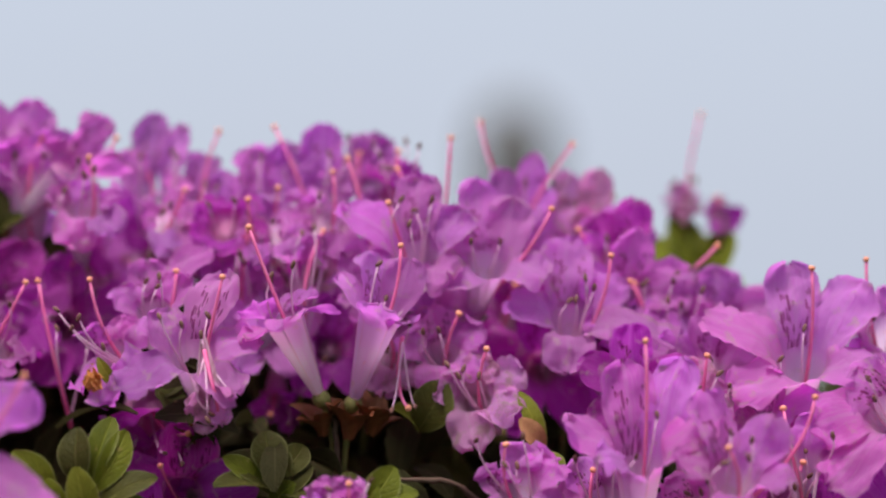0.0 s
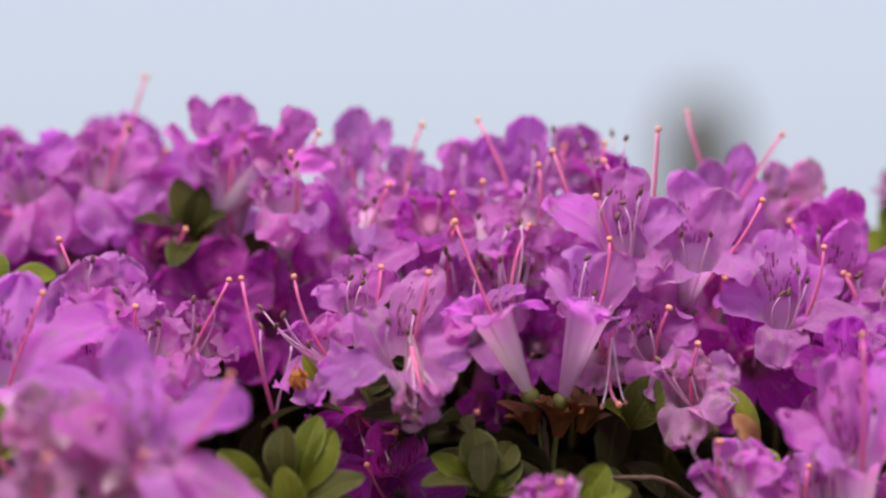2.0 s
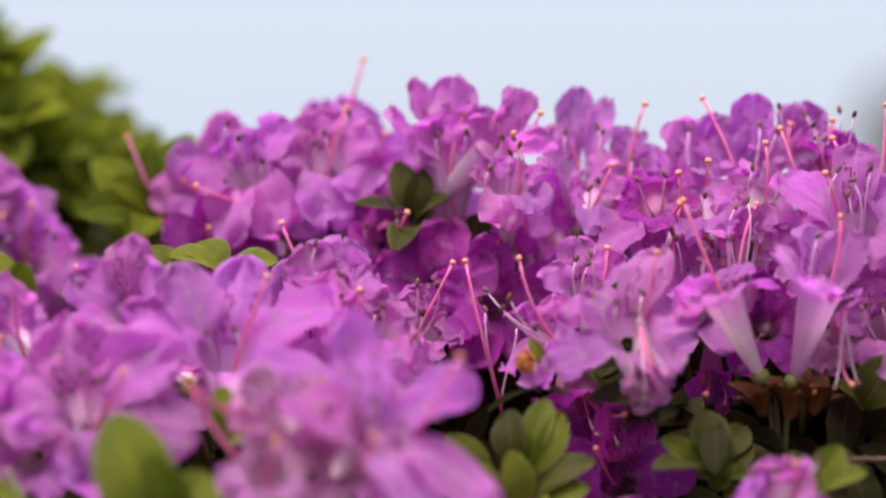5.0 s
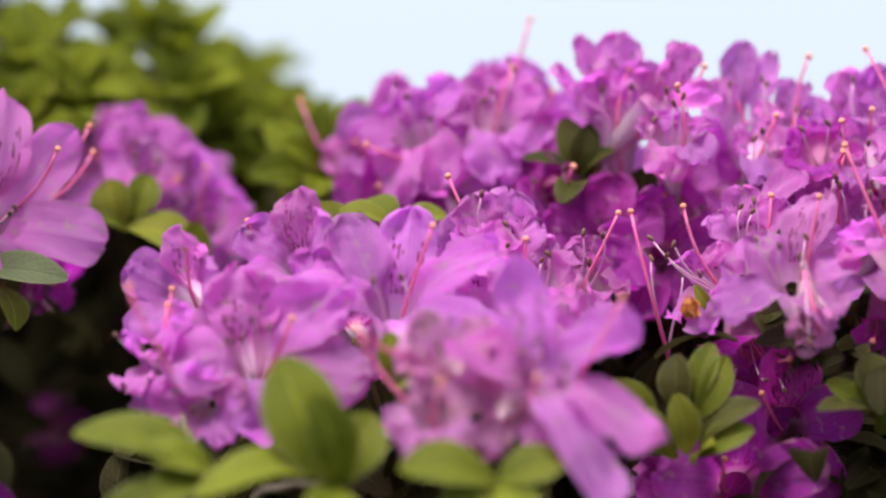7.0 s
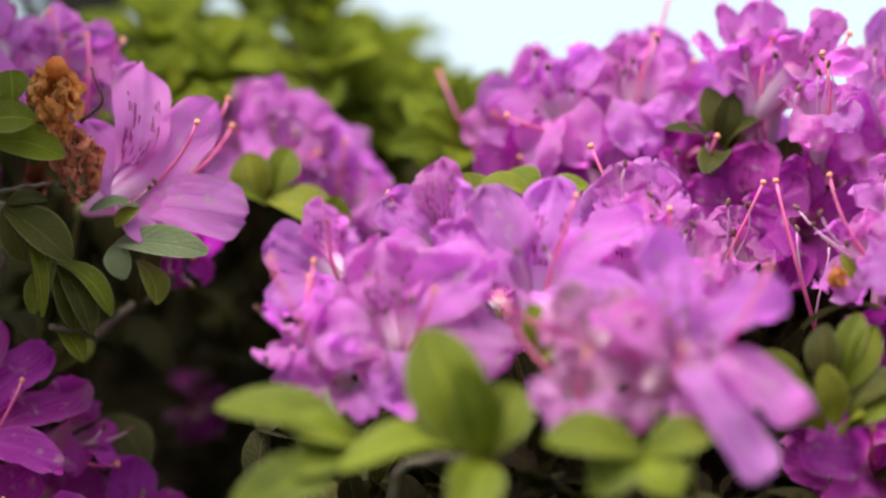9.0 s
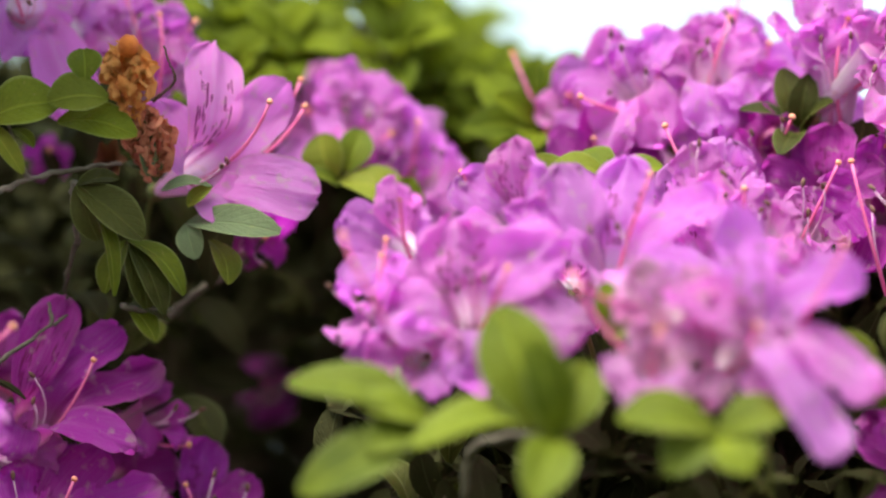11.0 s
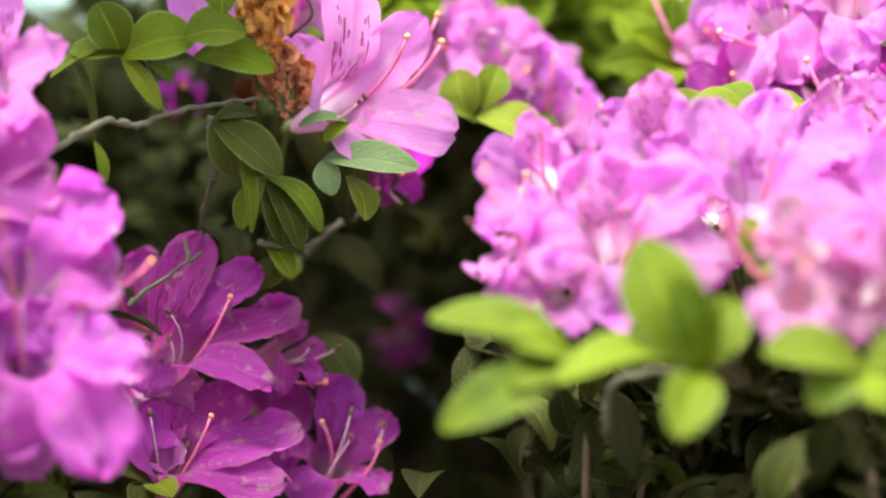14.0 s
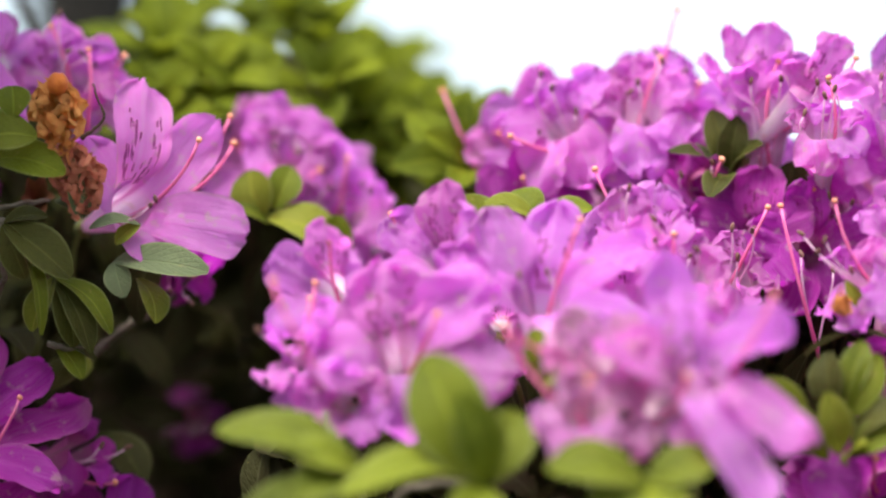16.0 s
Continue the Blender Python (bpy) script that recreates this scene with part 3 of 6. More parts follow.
def add_leaf(store, b, d, nrm, ln, rng, detail):
    verts, faces, uvs = store
    v, f, uv = leaf_mesh(b, b + d * ln, nrm, ln * 0.24, rng, *detail)
    k = len(verts)
    verts += v
    uvs += uv
    faces += [tuple(q + k for q in face) for face in f]


def inner_foliage():
    rng = np.random.default_rng(7)
    store = ([], [], [])
    made = 0
    while made < 11000:
        x, y = rng.uniform(-0.72, 0.48), rng.uniform(0.54, 1.25)
        top = bush_top(x, y)
        if top < 0.08:
            continue
        near = -0.36 < x < 0.16 and y < 0.95
        z = top - (rng.uniform(0, 1) ** 1.6) * (0.13 if near and rng.uniform() < 0.8 else top * 0.9)
        if z < 0.04 or (not near and rng.uniform() < 0.5):
            continue
        d = unit(rng.normal(0, 1, 3) + np.array([0, -0.3, 0.5]))
        add_leaf(store, np.array([x, y, z]), d, unit(rng.normal(0, 0.6, 3) + np.array([0, -0.4, 1.0])), rng.uniform(0.012, 0.019), rng, (5, 3))
        made += 1
    ob = part("azalea_foliage", store[0], store[1], LEAF_INNER_SHADE, None, "", store[2])
    tagged(ob, "dense inner leaves of the azalea bush, coloured dark as in shade", "foliage", kind="stuff")
    # outer shell of the bush, down to the ground
    store = ([], [], [])
    made = 0
    while made < 9000:
        x, y = rng.uniform(-0.74, 0.50), rng.uniform(0.56, 1.27)
        top = bush_top(x, y)
        if top < 0.06 or (-0.34 < x < 0.14 and y < 0.86) or (hollow(x, y) > 0.03 and y < 1.02):
            continue
        z = top * rng.uniform(0.93, 1.0)
        d = unit(rng.normal(0, 0.8, 3) + np.array([0.6 * (x + 0.12), 0.6 * (y - 0.9), 0.4]))
        add_leaf(store, np.array([x, y, z]), d, unit(rng.normal(0, 0.5, 3) + np.array([0, 0, 1.0])), rng.uniform(0.018, 0.030), rng, (4, 3))
        made += 1
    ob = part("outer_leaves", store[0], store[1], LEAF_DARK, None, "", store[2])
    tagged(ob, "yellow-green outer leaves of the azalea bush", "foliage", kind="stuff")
    store = ([], [], [])
    # roof, floor, flanks and overhang added to block light, mostly unseen, and the hollow's back
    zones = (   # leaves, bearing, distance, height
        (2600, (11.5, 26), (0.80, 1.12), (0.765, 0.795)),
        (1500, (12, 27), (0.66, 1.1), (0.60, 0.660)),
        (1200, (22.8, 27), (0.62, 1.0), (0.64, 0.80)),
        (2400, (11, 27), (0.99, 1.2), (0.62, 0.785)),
        # unseen overhang, there only to shade the flowers below
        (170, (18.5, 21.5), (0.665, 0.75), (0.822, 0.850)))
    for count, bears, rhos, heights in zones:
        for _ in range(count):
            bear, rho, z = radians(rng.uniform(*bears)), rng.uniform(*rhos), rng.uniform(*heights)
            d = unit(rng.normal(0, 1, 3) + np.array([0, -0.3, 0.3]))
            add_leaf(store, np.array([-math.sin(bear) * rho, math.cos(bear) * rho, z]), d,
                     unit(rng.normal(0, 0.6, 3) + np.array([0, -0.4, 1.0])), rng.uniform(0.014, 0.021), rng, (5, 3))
    ob = part("hollow_leaves", store[0], store[1], LEAF_INNER_SHADE, None, "", store[2])
    tagged(ob, "leaves added round the hollow in the bush to shade it, darkened in colour too", "foliage", kind="stuff")


def leaf_template(seed):
    v, f, uv = leaf_mesh((0, 0, 0), (0, 0.015, 0), (0, 0, 1), 0.0037, np.random.default_rng(seed), 9, 5)
    # the dark leaf colour stands in for the shade under the blossom
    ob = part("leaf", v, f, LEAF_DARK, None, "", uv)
    me = ob.data
    bpy.data.objects.remove(ob)
    return me


def leaves_under_flowers():
    """The leafy twigs that carry the flowers: below and behind each calyx, with loose leaves deeper in."""
    rng = np.random.default_rng(17)
    store = ([], [], [])
    kinds = [leaf_template(k) for k in range(4)]
    for place, axis, shown in CALYXES:
        back = unit(np.array([place[0], place[1], 0]))
        c = place - axis * 0.012 + back * 0.012 - np.array([0, 0, 0.026])
        if shown and axis[2] > -0.2:
            shoot = leafy_shoot(c, "flowering azalea twig with small green leaves under its blossom")
            for k in range(6):
                q = rng.normal(0, 1, 3) * np.array([0.010, 0.008, 0.008])
                d = unit(rng.normal(0, 0.8, 3) + np.array([0, 0.05, 0.35]))
                n = unit(np.cross(np.cross(d, unit(rng.normal(0, 0.5, 3) + np.array([0, -0.3, 1.0]))), d))
                x = np.cross(d, n)
                ob = new("leaf", kinds[k % 4])
                ob.parent = shoot
                size = rng.uniform(0.75, 1.15)
                ob.matrix_basis = Matrix.Translation(q) @ Matrix((x, d, n)).transposed().to_4x4() @ Matrix.Scale(size, 4)
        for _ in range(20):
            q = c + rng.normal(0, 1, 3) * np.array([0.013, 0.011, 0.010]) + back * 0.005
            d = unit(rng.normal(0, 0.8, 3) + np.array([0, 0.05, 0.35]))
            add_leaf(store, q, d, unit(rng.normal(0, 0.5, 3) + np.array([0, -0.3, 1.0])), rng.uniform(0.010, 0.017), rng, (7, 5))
    # loose leaves under the blossoms, with shade put into their colour
    ob = part("twig_leaves", store[0], store[1], LEAF_INNER_SHADE, None, "", store[2])
    tagged(ob, "small leaves on the flowering twigs under the blossoms, darkened as in shade", "foliage", kind="stuff")


def inner_stems():
    rng = np.random.default_rng(11)
    verts, faces = [], []
    for n in range(900):
        x, y = rng.uniform(-0.45, 0.22), rng.uniform(0.62, 1.0)
        top = np.array([x, y, bush_top(x, y) - rng.uniform(0, 0.03)])
        if top[2] < 0.3:
            continue
        root = np.array([-0.12 + (x + 0.12) * 0.35, 0.9 + (y - 0.9) * 0.3, 0.0 if rng.uniform() < 0.3 else 0.4])
        mid = top * 0.6 + root * 0.4 + rng.normal(0, 0.02, 3)
        line = bezier((root, mid, top - np.array([0, 0, 0.05]) + rng.normal(0, 0.012, 3), top), np.linspace(0, 1, 9))
        v, f = tube(line, np.linspace(0.0032, 0.0007, 9), 5)
        k = len(verts)
        verts += v
        faces += [tuple(q + k for q in face) for face in f]
    ob = part("azalea_stems", verts, faces, TWIG_BROWN)
    tagged(ob, "tangle of thin brown stems inside the azalea bush", "stems", kind="stuff")


inner_foliage()
inner_stems()

# weathered post beyond the bush
def post(x, y, height, radius):
    zs = [0.0, height * 0.5, height - radius * 1.2, height - radius * 0.5, height - radius * 0.15, height]
    rs = [radius * 1.05, radius, radius, radius * 0.86, radius * 0.55, radius * 0.12]
    v, f = tube([(0, 0, z) for z in zs], rs, 20)
    ob = part("garden_post", v, f, POST_WOOD)
    ob.location = (x, y, 0)
    return tagged(ob, "round weathered grey wooden garden post behind the bush", "post")


post(0.0340, 1.7, 0.866, 0.0190)


def dark_trunk(x, y, height, radius):
    zs = np.linspace(0, height, 14)
    rng = np.random.default_rng(5)
    line = np.stack([0.004 * np.sin(zs * 9), 0 * zs, zs], 1)
    v, f = tube(line, radius * (1 + 0.10 * rng.normal(size=14)), 14)
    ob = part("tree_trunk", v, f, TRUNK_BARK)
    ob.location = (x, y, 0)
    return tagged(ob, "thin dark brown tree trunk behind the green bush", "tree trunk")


dark_trunk(-0.3440, 1.1351, 1.25, 0.0160)

# ---- cluster by the dark centre
bloom("open", (0.0250, 0.6902, 0.7525), (0.0503, -0.7248, 0.6872), (-0.0000, -0.0266, 0.9996), 1.00, tips=((0.0238, 0.6917, 0.7709), (0.0132, 0.6870, 0.7597), (0.0337, 0.6899, 0.7637), (0.0442, 0.6813, 0.7492), (0.0243, 0.6804, 0.7452)), pistil=(0.0323, 0.6848, 0.7671), widths=0.88, pale=True)
bloom("open", (0.0676, 0.6804, 0.7439), (-0.0001, -0.7159, 0.6982), (-0.0000, -0.0266, 0.9996), 1.08, tips=((0.0660, 0.6818, 0.7659), (0.0801, 0.6799, 0.7622), (0.0494, 0.6771, 0.7562), (0.0535, 0.6705, 0.7417), (0.0822, 0.6713, 0.7465)), pistil=(0.0694, 0.6749, 0.7645), widths=0.85, pale=True)
bloom("half", (0.0381, 0.6991, 0.7549), (0.3069, -0.5831, 0.7522), (-0.0000, -0.0266, 0.9996), 0.95, tips=((0.0403, 0.6999, 0.7628), (0.0481, 0.6990, 0.7606), (0.0492, 0.6962, 0.7509), (0.0334, 0.6990, 0.7595), (0.0435, 0.6954, 0.7462)), pistil=(0.0366, 0.6949, 0.7625), widths=0.82)
bloom("open", (-0.0047, 0.6899, 0.7648), (-0.0001, -0.6804, 0.7329), (-0.0000, -0.0266, 0.9996), 1.00, tips=((-0.0042, 0.6914, 0.7828), (-0.0192, 0.6875, 0.7772), (0.0041, 0.6895, 0.7767), (-0.0150, 0.6829, 0.7646), (0.0021, 0.6819, 0.7631)), pistil=(-0.0099, 0.6845, 0.7771), widths=0.84)
bloom("open", (0.0082, 0.6919, 0.7633), (0.1517, -0.6871, 0.7106), (-0.0000, -0.0266, 0.9996), 0.95, tips=((0.0067, 0.6934, 0.7825), (0.0135, 0.6915, 0.7787), (-0.0000, 0.6916, 0.7737), (0.0206, 0.6849, 0.7636), (-0.0006, 0.6859, 0.7623)), pistil=(0.0210, 0.6876, 0.7761), widths=0.80, pale=True)
bloom("half", (0.0139, 0.7137, 0.7718), (0.1010, -0.4281, 0.8981), (0.0001, 0.9996, 0.0266), 0.85, tips=((0.0192, 0.7132, 0.7883), (0.0123, 0.7133, 0.7854), (0.0084, 0.7114, 0.7812), (0.0210, 0.7124, 0.7818), (0.0160, 0.7077, 0.7721)), pistil=(0.0259, 0.7132, 0.7899), widths=0.72)
bloom("faded", (0.0281, 0.7177, 0.7696), (0.1010, -0.4281, 0.8981), (0.0001, 0.9996, 0.0266), 0.85, tips=((0.0247, 0.7173, 0.7851), (0.0314, 0.7173, 0.7854), (0.0301, 0.7125, 0.7773), (0.0229, 0.7155, 0.7797), (0.0330, 0.7156, 0.7746)), widths=0.85)
bloom("deep", (0.0344, 0.7039, 0.7648), (0.0498, -0.6203, 0.7828), (-0.0000, -0.0266, 0.9996), 0.90, tips=((0.0379, 0.7035, 0.7789), (0.0306, 0.7036, 0.7761), (0.0397, 0.7008, 0.7683), (0.0280, 0.7007, 0.7719), (0.0349, 0.6979, 0.7625)), pistil=(0.0269, 0.7007, 0.7725), widths=0.80)
bloom("half", (0.0373, 0.7020, 0.7593), (0.7989, -0.4600, 0.3874), (-0.0000, -0.0266, 0.9996), 0.85, tips=((0.0454, 0.6989, 0.7642), (0.0406, 0.7018, 0.7675), (0.0464, 0.6971, 0.7560), (0.0403, 0.6962, 0.7538), (0.0364, 0.6999, 0.7626)), pistil=(0.0536, 0.7017, 0.7695), widths=0.72)
bloom("bare", (0.0005, 0.7046, 0.7737), (0.0998, -0.3248, 0.9405), (0.0001, 0.9996, 0.0266), 0.80, pistil=(0.0019, 0.7042, 0.7906))
bloom("bare", (-0.0145, 0.6976, 0.7751), (-0.1969, -0.3200, 0.9267), (0.0001, 0.9996, 0.0266), 0.80, pistil=(-0.0180, 0.6973, 0.7862))
bloom("bare", (-0.0064, 0.6996, 0.7763), (-0.1969, -0.3200, 0.9267), (0.0001, 0.9996, 0.0266), 0.80, pistil=(-0.0083, 0.6993, 0.7843))
bloom("bare", (0.0130, 0.7214, 0.7822), (-0.1969, -0.3200, 0.9267), (0.0001, 0.9996, 0.0266), 0.70, pistil=(0.0079, 0.7211, 0.7948))
bloom("half", (-0.0832, 0.7115, 0.7784), (-0.0502, -0.3260, 0.9440), (0.0001, 0.9996, 0.0266), 0.95, tips=((-0.0883, 0.7120, 0.7987), (-0.0932, 0.7091, 0.7928), (-0.0852, 0.7072, 0.7899)), widths=0.75)
bloom("half", (-0.0798, 0.7085, 0.7794), (0.0998, -0.3248, 0.9405), (0.0001, 0.9996, 0.0266), 0.95, tips=((-0.0805, 0.7100, 0.7989), (-0.0764, 0.7081, 0.7927), (-0.0825, 0.7052, 0.7909), (-0.0717, 0.7055, 0.7798)), widths=0.92)
bloom("half", (-0.0756, 0.7054, 0.7811), (0.7453, -0.3140, 0.5881), (-0.0000, -0.0266, 0.9996), 0.95, tips=((-0.0664, 0.7081, 0.7955), (-0.0739, 0.7052, 0.7906), (-0.0620, 0.7023, 0.7872), (-0.0683, 0.6994, 0.7809)), pistil=(-0.0635, 0.7042, 0.7906), widths=0.80)
bloom("half", (-0.0572, 0.7145, 0.7777), (-0.0001, -0.4469, 0.8946), (0.0001, 0.9996, 0.0266), 0.95, tips=((-0.0570, 0.7150, 0.7964), (-0.0514, 0.7151, 0.7942), (-0.0609, 0.7112, 0.7890), (-0.0506, 0.7124, 0.7834), (-0.0575, 0.7075, 0.7799)), widths=0.66, pale=True)
bloom("half", (-0.0470, 0.7136, 0.7754), (-0.0001, -0.4469, 0.8946), (0.0001, 0.9996, 0.0266), 0.95, tips=((-0.0463, 0.7143, 0.7882), (-0.0535, 0.7104, 0.7809), (-0.0397, 0.7106, 0.7764), (-0.0424, 0.7143, 0.7847), (-0.0480, 0.7067, 0.7726)), pistil=(-0.0440, 0.7131, 0.7924), widths=0.74, pale=True)
bloom("half", (-0.0333, 0.7116, 0.7747), (-0.1011, -0.4281, 0.8981), (0.0001, 0.9996, 0.0266), 0.95, tips=((-0.0380, 0.7122, 0.7894), (-0.0305, 0.7122, 0.7907), (-0.0407, 0.7084, 0.7833), (-0.0352, 0.7055, 0.7798)), pistil=(-0.0317, 0.7014, 0.7807), widths=0.78)
bloom("half", (-0.0245, 0.7106, 0.7758), (0.0506, -0.4298, 0.9015), (0.0001, 0.9996, 0.0266), 0.95, tips=((-0.0230, 0.7111, 0.7940), (-0.0288, 0.7102, 0.7900), (-0.0198, 0.7084, 0.7837), (-0.0263, 0.7045, 0.7798)), pistil=(-0.0327, 0.7101, 0.7931), widths=0.78)
bloom("half", (-0.0133, 0.7155, 0.7780), (-0.0001, -0.4303, 0.9027), (0.0001, 0.9996, 0.0266), 0.95, tips=((-0.0142, 0.7161, 0.7924), (-0.0187, 0.7153, 0.7875), (-0.0090, 0.7153, 0.7875), (-0.0154, 0.7095, 0.7805)), widths=0.95)
bloom("deep", (-0.0085, 0.7075, 0.7777), (-0.1988, -0.5192, 0.8312), (-0.0000, -0.0266, 0.9996), 0.85, tips=((-0.0059, 0.7073, 0.7863), (-0.0131, 0.7054, 0.7842), (-0.0092, 0.7024, 0.7830)), widths=0.85)
bloom("half", (-0.0693, 0.6986, 0.7749), (0.1002, -0.6714, 0.7343), (-0.0000, -0.0266, 0.9996), 0.90, tips=((-0.0750, 0.6955, 0.7803), (-0.0622, 0.6955, 0.7794), (-0.0621, 0.6917, 0.7716), (-0.0702, 0.6908, 0.7689), (-0.0689, 0.6994, 0.7817)), widths=0.85)
bloom("half", (-0.0538, 0.7037, 0.7726), (0.3041, -0.8725, 0.3825), (-0.0000, -0.0266, 0.9996), 0.75, tips=((-0.0580, 0.7006, 0.7750), (-0.0476, 0.7006, 0.7758), (-0.0457, 0.6967, 0.7696), (-0.0516, 0.6958, 0.7685)), widths=0.75)
bloom("deep", (-0.0416, 0.7017, 0.7725), (-0.0001, -0.9243, 0.3817), (-0.0000, -0.0266, 0.9996), 0.90, tips=((-0.0480, 0.6986, 0.7746), (-0.0354, 0.6986, 0.7760), (-0.0334, 0.6957, 0.7696), (-0.0433, 0.6938, 0.7682), (-0.0417, 0.7025, 0.7786)), pistil=(-0.0369, 0.6917, 0.7725), widths=0.85)
bloom("half", (-0.0327, 0.6997, 0.7702), (-0.0984, -0.8496, 0.5182), (-0.0000, -0.0266, 0.9996), 0.85, tips=((-0.0380, 0.6967, 0.7707), (-0.0260, 0.6967, 0.7723), (-0.0281, 0.6938, 0.7668), (-0.0367, 0.6928, 0.7662)), widths=0.80)
bloom("half", (-0.0229, 0.7007, 0.7719), (0.0994, -0.8117, 0.5756), (-0.0000, -0.0266, 0.9996), 0.85, tips=((-0.0283, 0.6986, 0.7735), (-0.0185, 0.7006, 0.7747), (-0.0194, 0.6948, 0.7674), (-0.0270, 0.6948, 0.7674)), widths=0.80)
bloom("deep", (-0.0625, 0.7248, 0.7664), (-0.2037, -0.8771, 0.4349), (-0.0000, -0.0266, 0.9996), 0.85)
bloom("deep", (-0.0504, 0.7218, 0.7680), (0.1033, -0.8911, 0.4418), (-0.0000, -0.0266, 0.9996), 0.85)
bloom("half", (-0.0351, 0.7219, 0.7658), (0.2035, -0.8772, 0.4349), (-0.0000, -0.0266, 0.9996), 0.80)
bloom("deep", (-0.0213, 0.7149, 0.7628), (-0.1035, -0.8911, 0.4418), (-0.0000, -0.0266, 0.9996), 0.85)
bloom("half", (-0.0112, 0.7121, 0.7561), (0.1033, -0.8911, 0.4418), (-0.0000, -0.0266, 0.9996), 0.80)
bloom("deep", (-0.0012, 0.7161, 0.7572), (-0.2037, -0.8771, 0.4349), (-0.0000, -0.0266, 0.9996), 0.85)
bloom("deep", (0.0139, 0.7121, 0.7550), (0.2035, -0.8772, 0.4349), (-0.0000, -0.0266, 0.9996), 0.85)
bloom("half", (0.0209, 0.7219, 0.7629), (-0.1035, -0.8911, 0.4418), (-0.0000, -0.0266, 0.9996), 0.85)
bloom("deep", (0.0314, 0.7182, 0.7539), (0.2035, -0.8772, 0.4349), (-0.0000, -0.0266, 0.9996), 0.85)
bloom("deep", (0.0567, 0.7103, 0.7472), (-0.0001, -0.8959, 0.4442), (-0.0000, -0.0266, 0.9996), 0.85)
bloom("open", (-0.0456, 0.6702, 0.7460), (-0.0375, -0.7276, 0.6850), (0.0144, -0.0266, 0.9995), 1.00, tips=((-0.0400, 0.6732, 0.7638), (-0.0541, 0.6673, 0.7563), (-0.0339, 0.6689, 0.7522), (-0.0593, 0.6613, 0.7422), (-0.0371, 0.6620, 0.7406)), pistil=(-0.0404, 0.6661, 0.7627), widths=0.80, pale=True)
bloom("faded", (-0.0429, 0.6635, 0.7440), (0.1178, -0.3710, -0.9211), (-0.0747, 0.9968, 0.0276), 0.60, tips=((-0.0460, 0.6624, 0.7377), (-0.0400, 0.6629, 0.7359), (-0.0383, 0.6619, 0.7411), (-0.0435, 0.6637, 0.7341)), widths=0.75)
bloom("half", (-0.0540, 0.6854, 0.7544), (-0.1002, -0.5337, 0.8397), (0.0144, -0.0266, 0.9995), 0.92, tips=((-0.0560, 0.6869, 0.7667), (-0.0449, 0.6897, 0.7692), (-0.0488, 0.6835, 0.7639), (-0.0611, 0.6837, 0.7615), (-0.0596, 0.6781, 0.7505)), pistil=(-0.0501, 0.6824, 0.7641), widths=0.72)
bloom("half", (-0.0597, 0.6792, 0.7474), (-0.7146, -0.5733, 0.4008), (0.0144, -0.0266, 0.9995), 0.90, tips=((-0.0653, 0.6786, 0.7542), (-0.0668, 0.6738, 0.7423), (-0.0628, 0.6711, 0.7392), (-0.0606, 0.6789, 0.7557), (-0.0541, 0.6717, 0.7422)), pistil=(-0.0658, 0.6763, 0.7624), widths=0.78)
bloom("funnel", (-0.0279, 0.6734, 0.7523), (-0.3863, -0.3552, 0.8513), (0.0144, -0.0266, 0.9995), 0.95, tips=((-0.0234, 0.6765, 0.7605), (-0.0361, 0.6648, 0.7514), (-0.0204, 0.6778, 0.7567), (-0.0289, 0.6622, 0.7545), (-0.0343, 0.6697, 0.7583)), pistil=(-0.0356, 0.6703, 0.7721))
bloom("funnel", (-0.0126, 0.6755, 0.7521), (0.2827, -0.3024, 0.9103), (-0.0747, 0.9968, 0.0276), 0.95, tips=((-0.0139, 0.6770, 0.7678), (-0.0062, 0.6776, 0.7667), (-0.0191, 0.6747, 0.7635), (-0.0059, 0.6710, 0.7549), (-0.0110, 0.6665, 0.7580)), pistil=(-0.0075, 0.6735, 0.7687), widths=1.05, pale=True)
bloom("deep", (-0.0551, 0.6858, 0.7370), (0.1426, -0.6750, -0.7239), (0.0144, -0.0266, 0.9995), 1.10, tips=((-0.0611, 0.6837, 0.7255), (-0.0542, 0.6844, 0.7193), (-0.0471, 0.6858, 0.7232), (-0.0489, 0.6834, 0.7337), (-0.0614, 0.6824, 0.7333)))
bloom("funnel", (-0.0256, 0.6913, 0.7627), (0.0794, -0.2233, 0.9715), (-0.0747, 0.9968, 0.0276), 0.80, tips=((-0.0246, 0.6922, 0.7716), (-0.0265, 0.6901, 0.7695), (-0.0234, 0.6914, 0.7679)), widths=0.60)
bloom("half", (-0.0385, 0.7005, 0.7577), (-0.1228, -0.7150, 0.6882), (0.0000, -0.0267, 0.9996), 0.90, tips=((-0.0423, 0.7002, 0.7684), (-0.0331, 0.6984, 0.7626), (-0.0374, 0.7001, 0.7708), (-0.0460, 0.6974, 0.7626), (-0.0316, 0.6946, 0.7549)), pistil=(-0.0368, 0.6961, 0.7731))
bloom("faded", (0.0074, 0.6806, 0.7394), (-0.2962, -0.8269, 0.4781), (0.0000, -0.0267, 0.9996), 0.85, tips=((0.0100, 0.6804, 0.7474), (0.0153, 0.6774, 0.7458), (0.0005, 0.6774, 0.7442), (0.0152, 0.6726, 0.7385), (0.0065, 0.6728, 0.7311)))
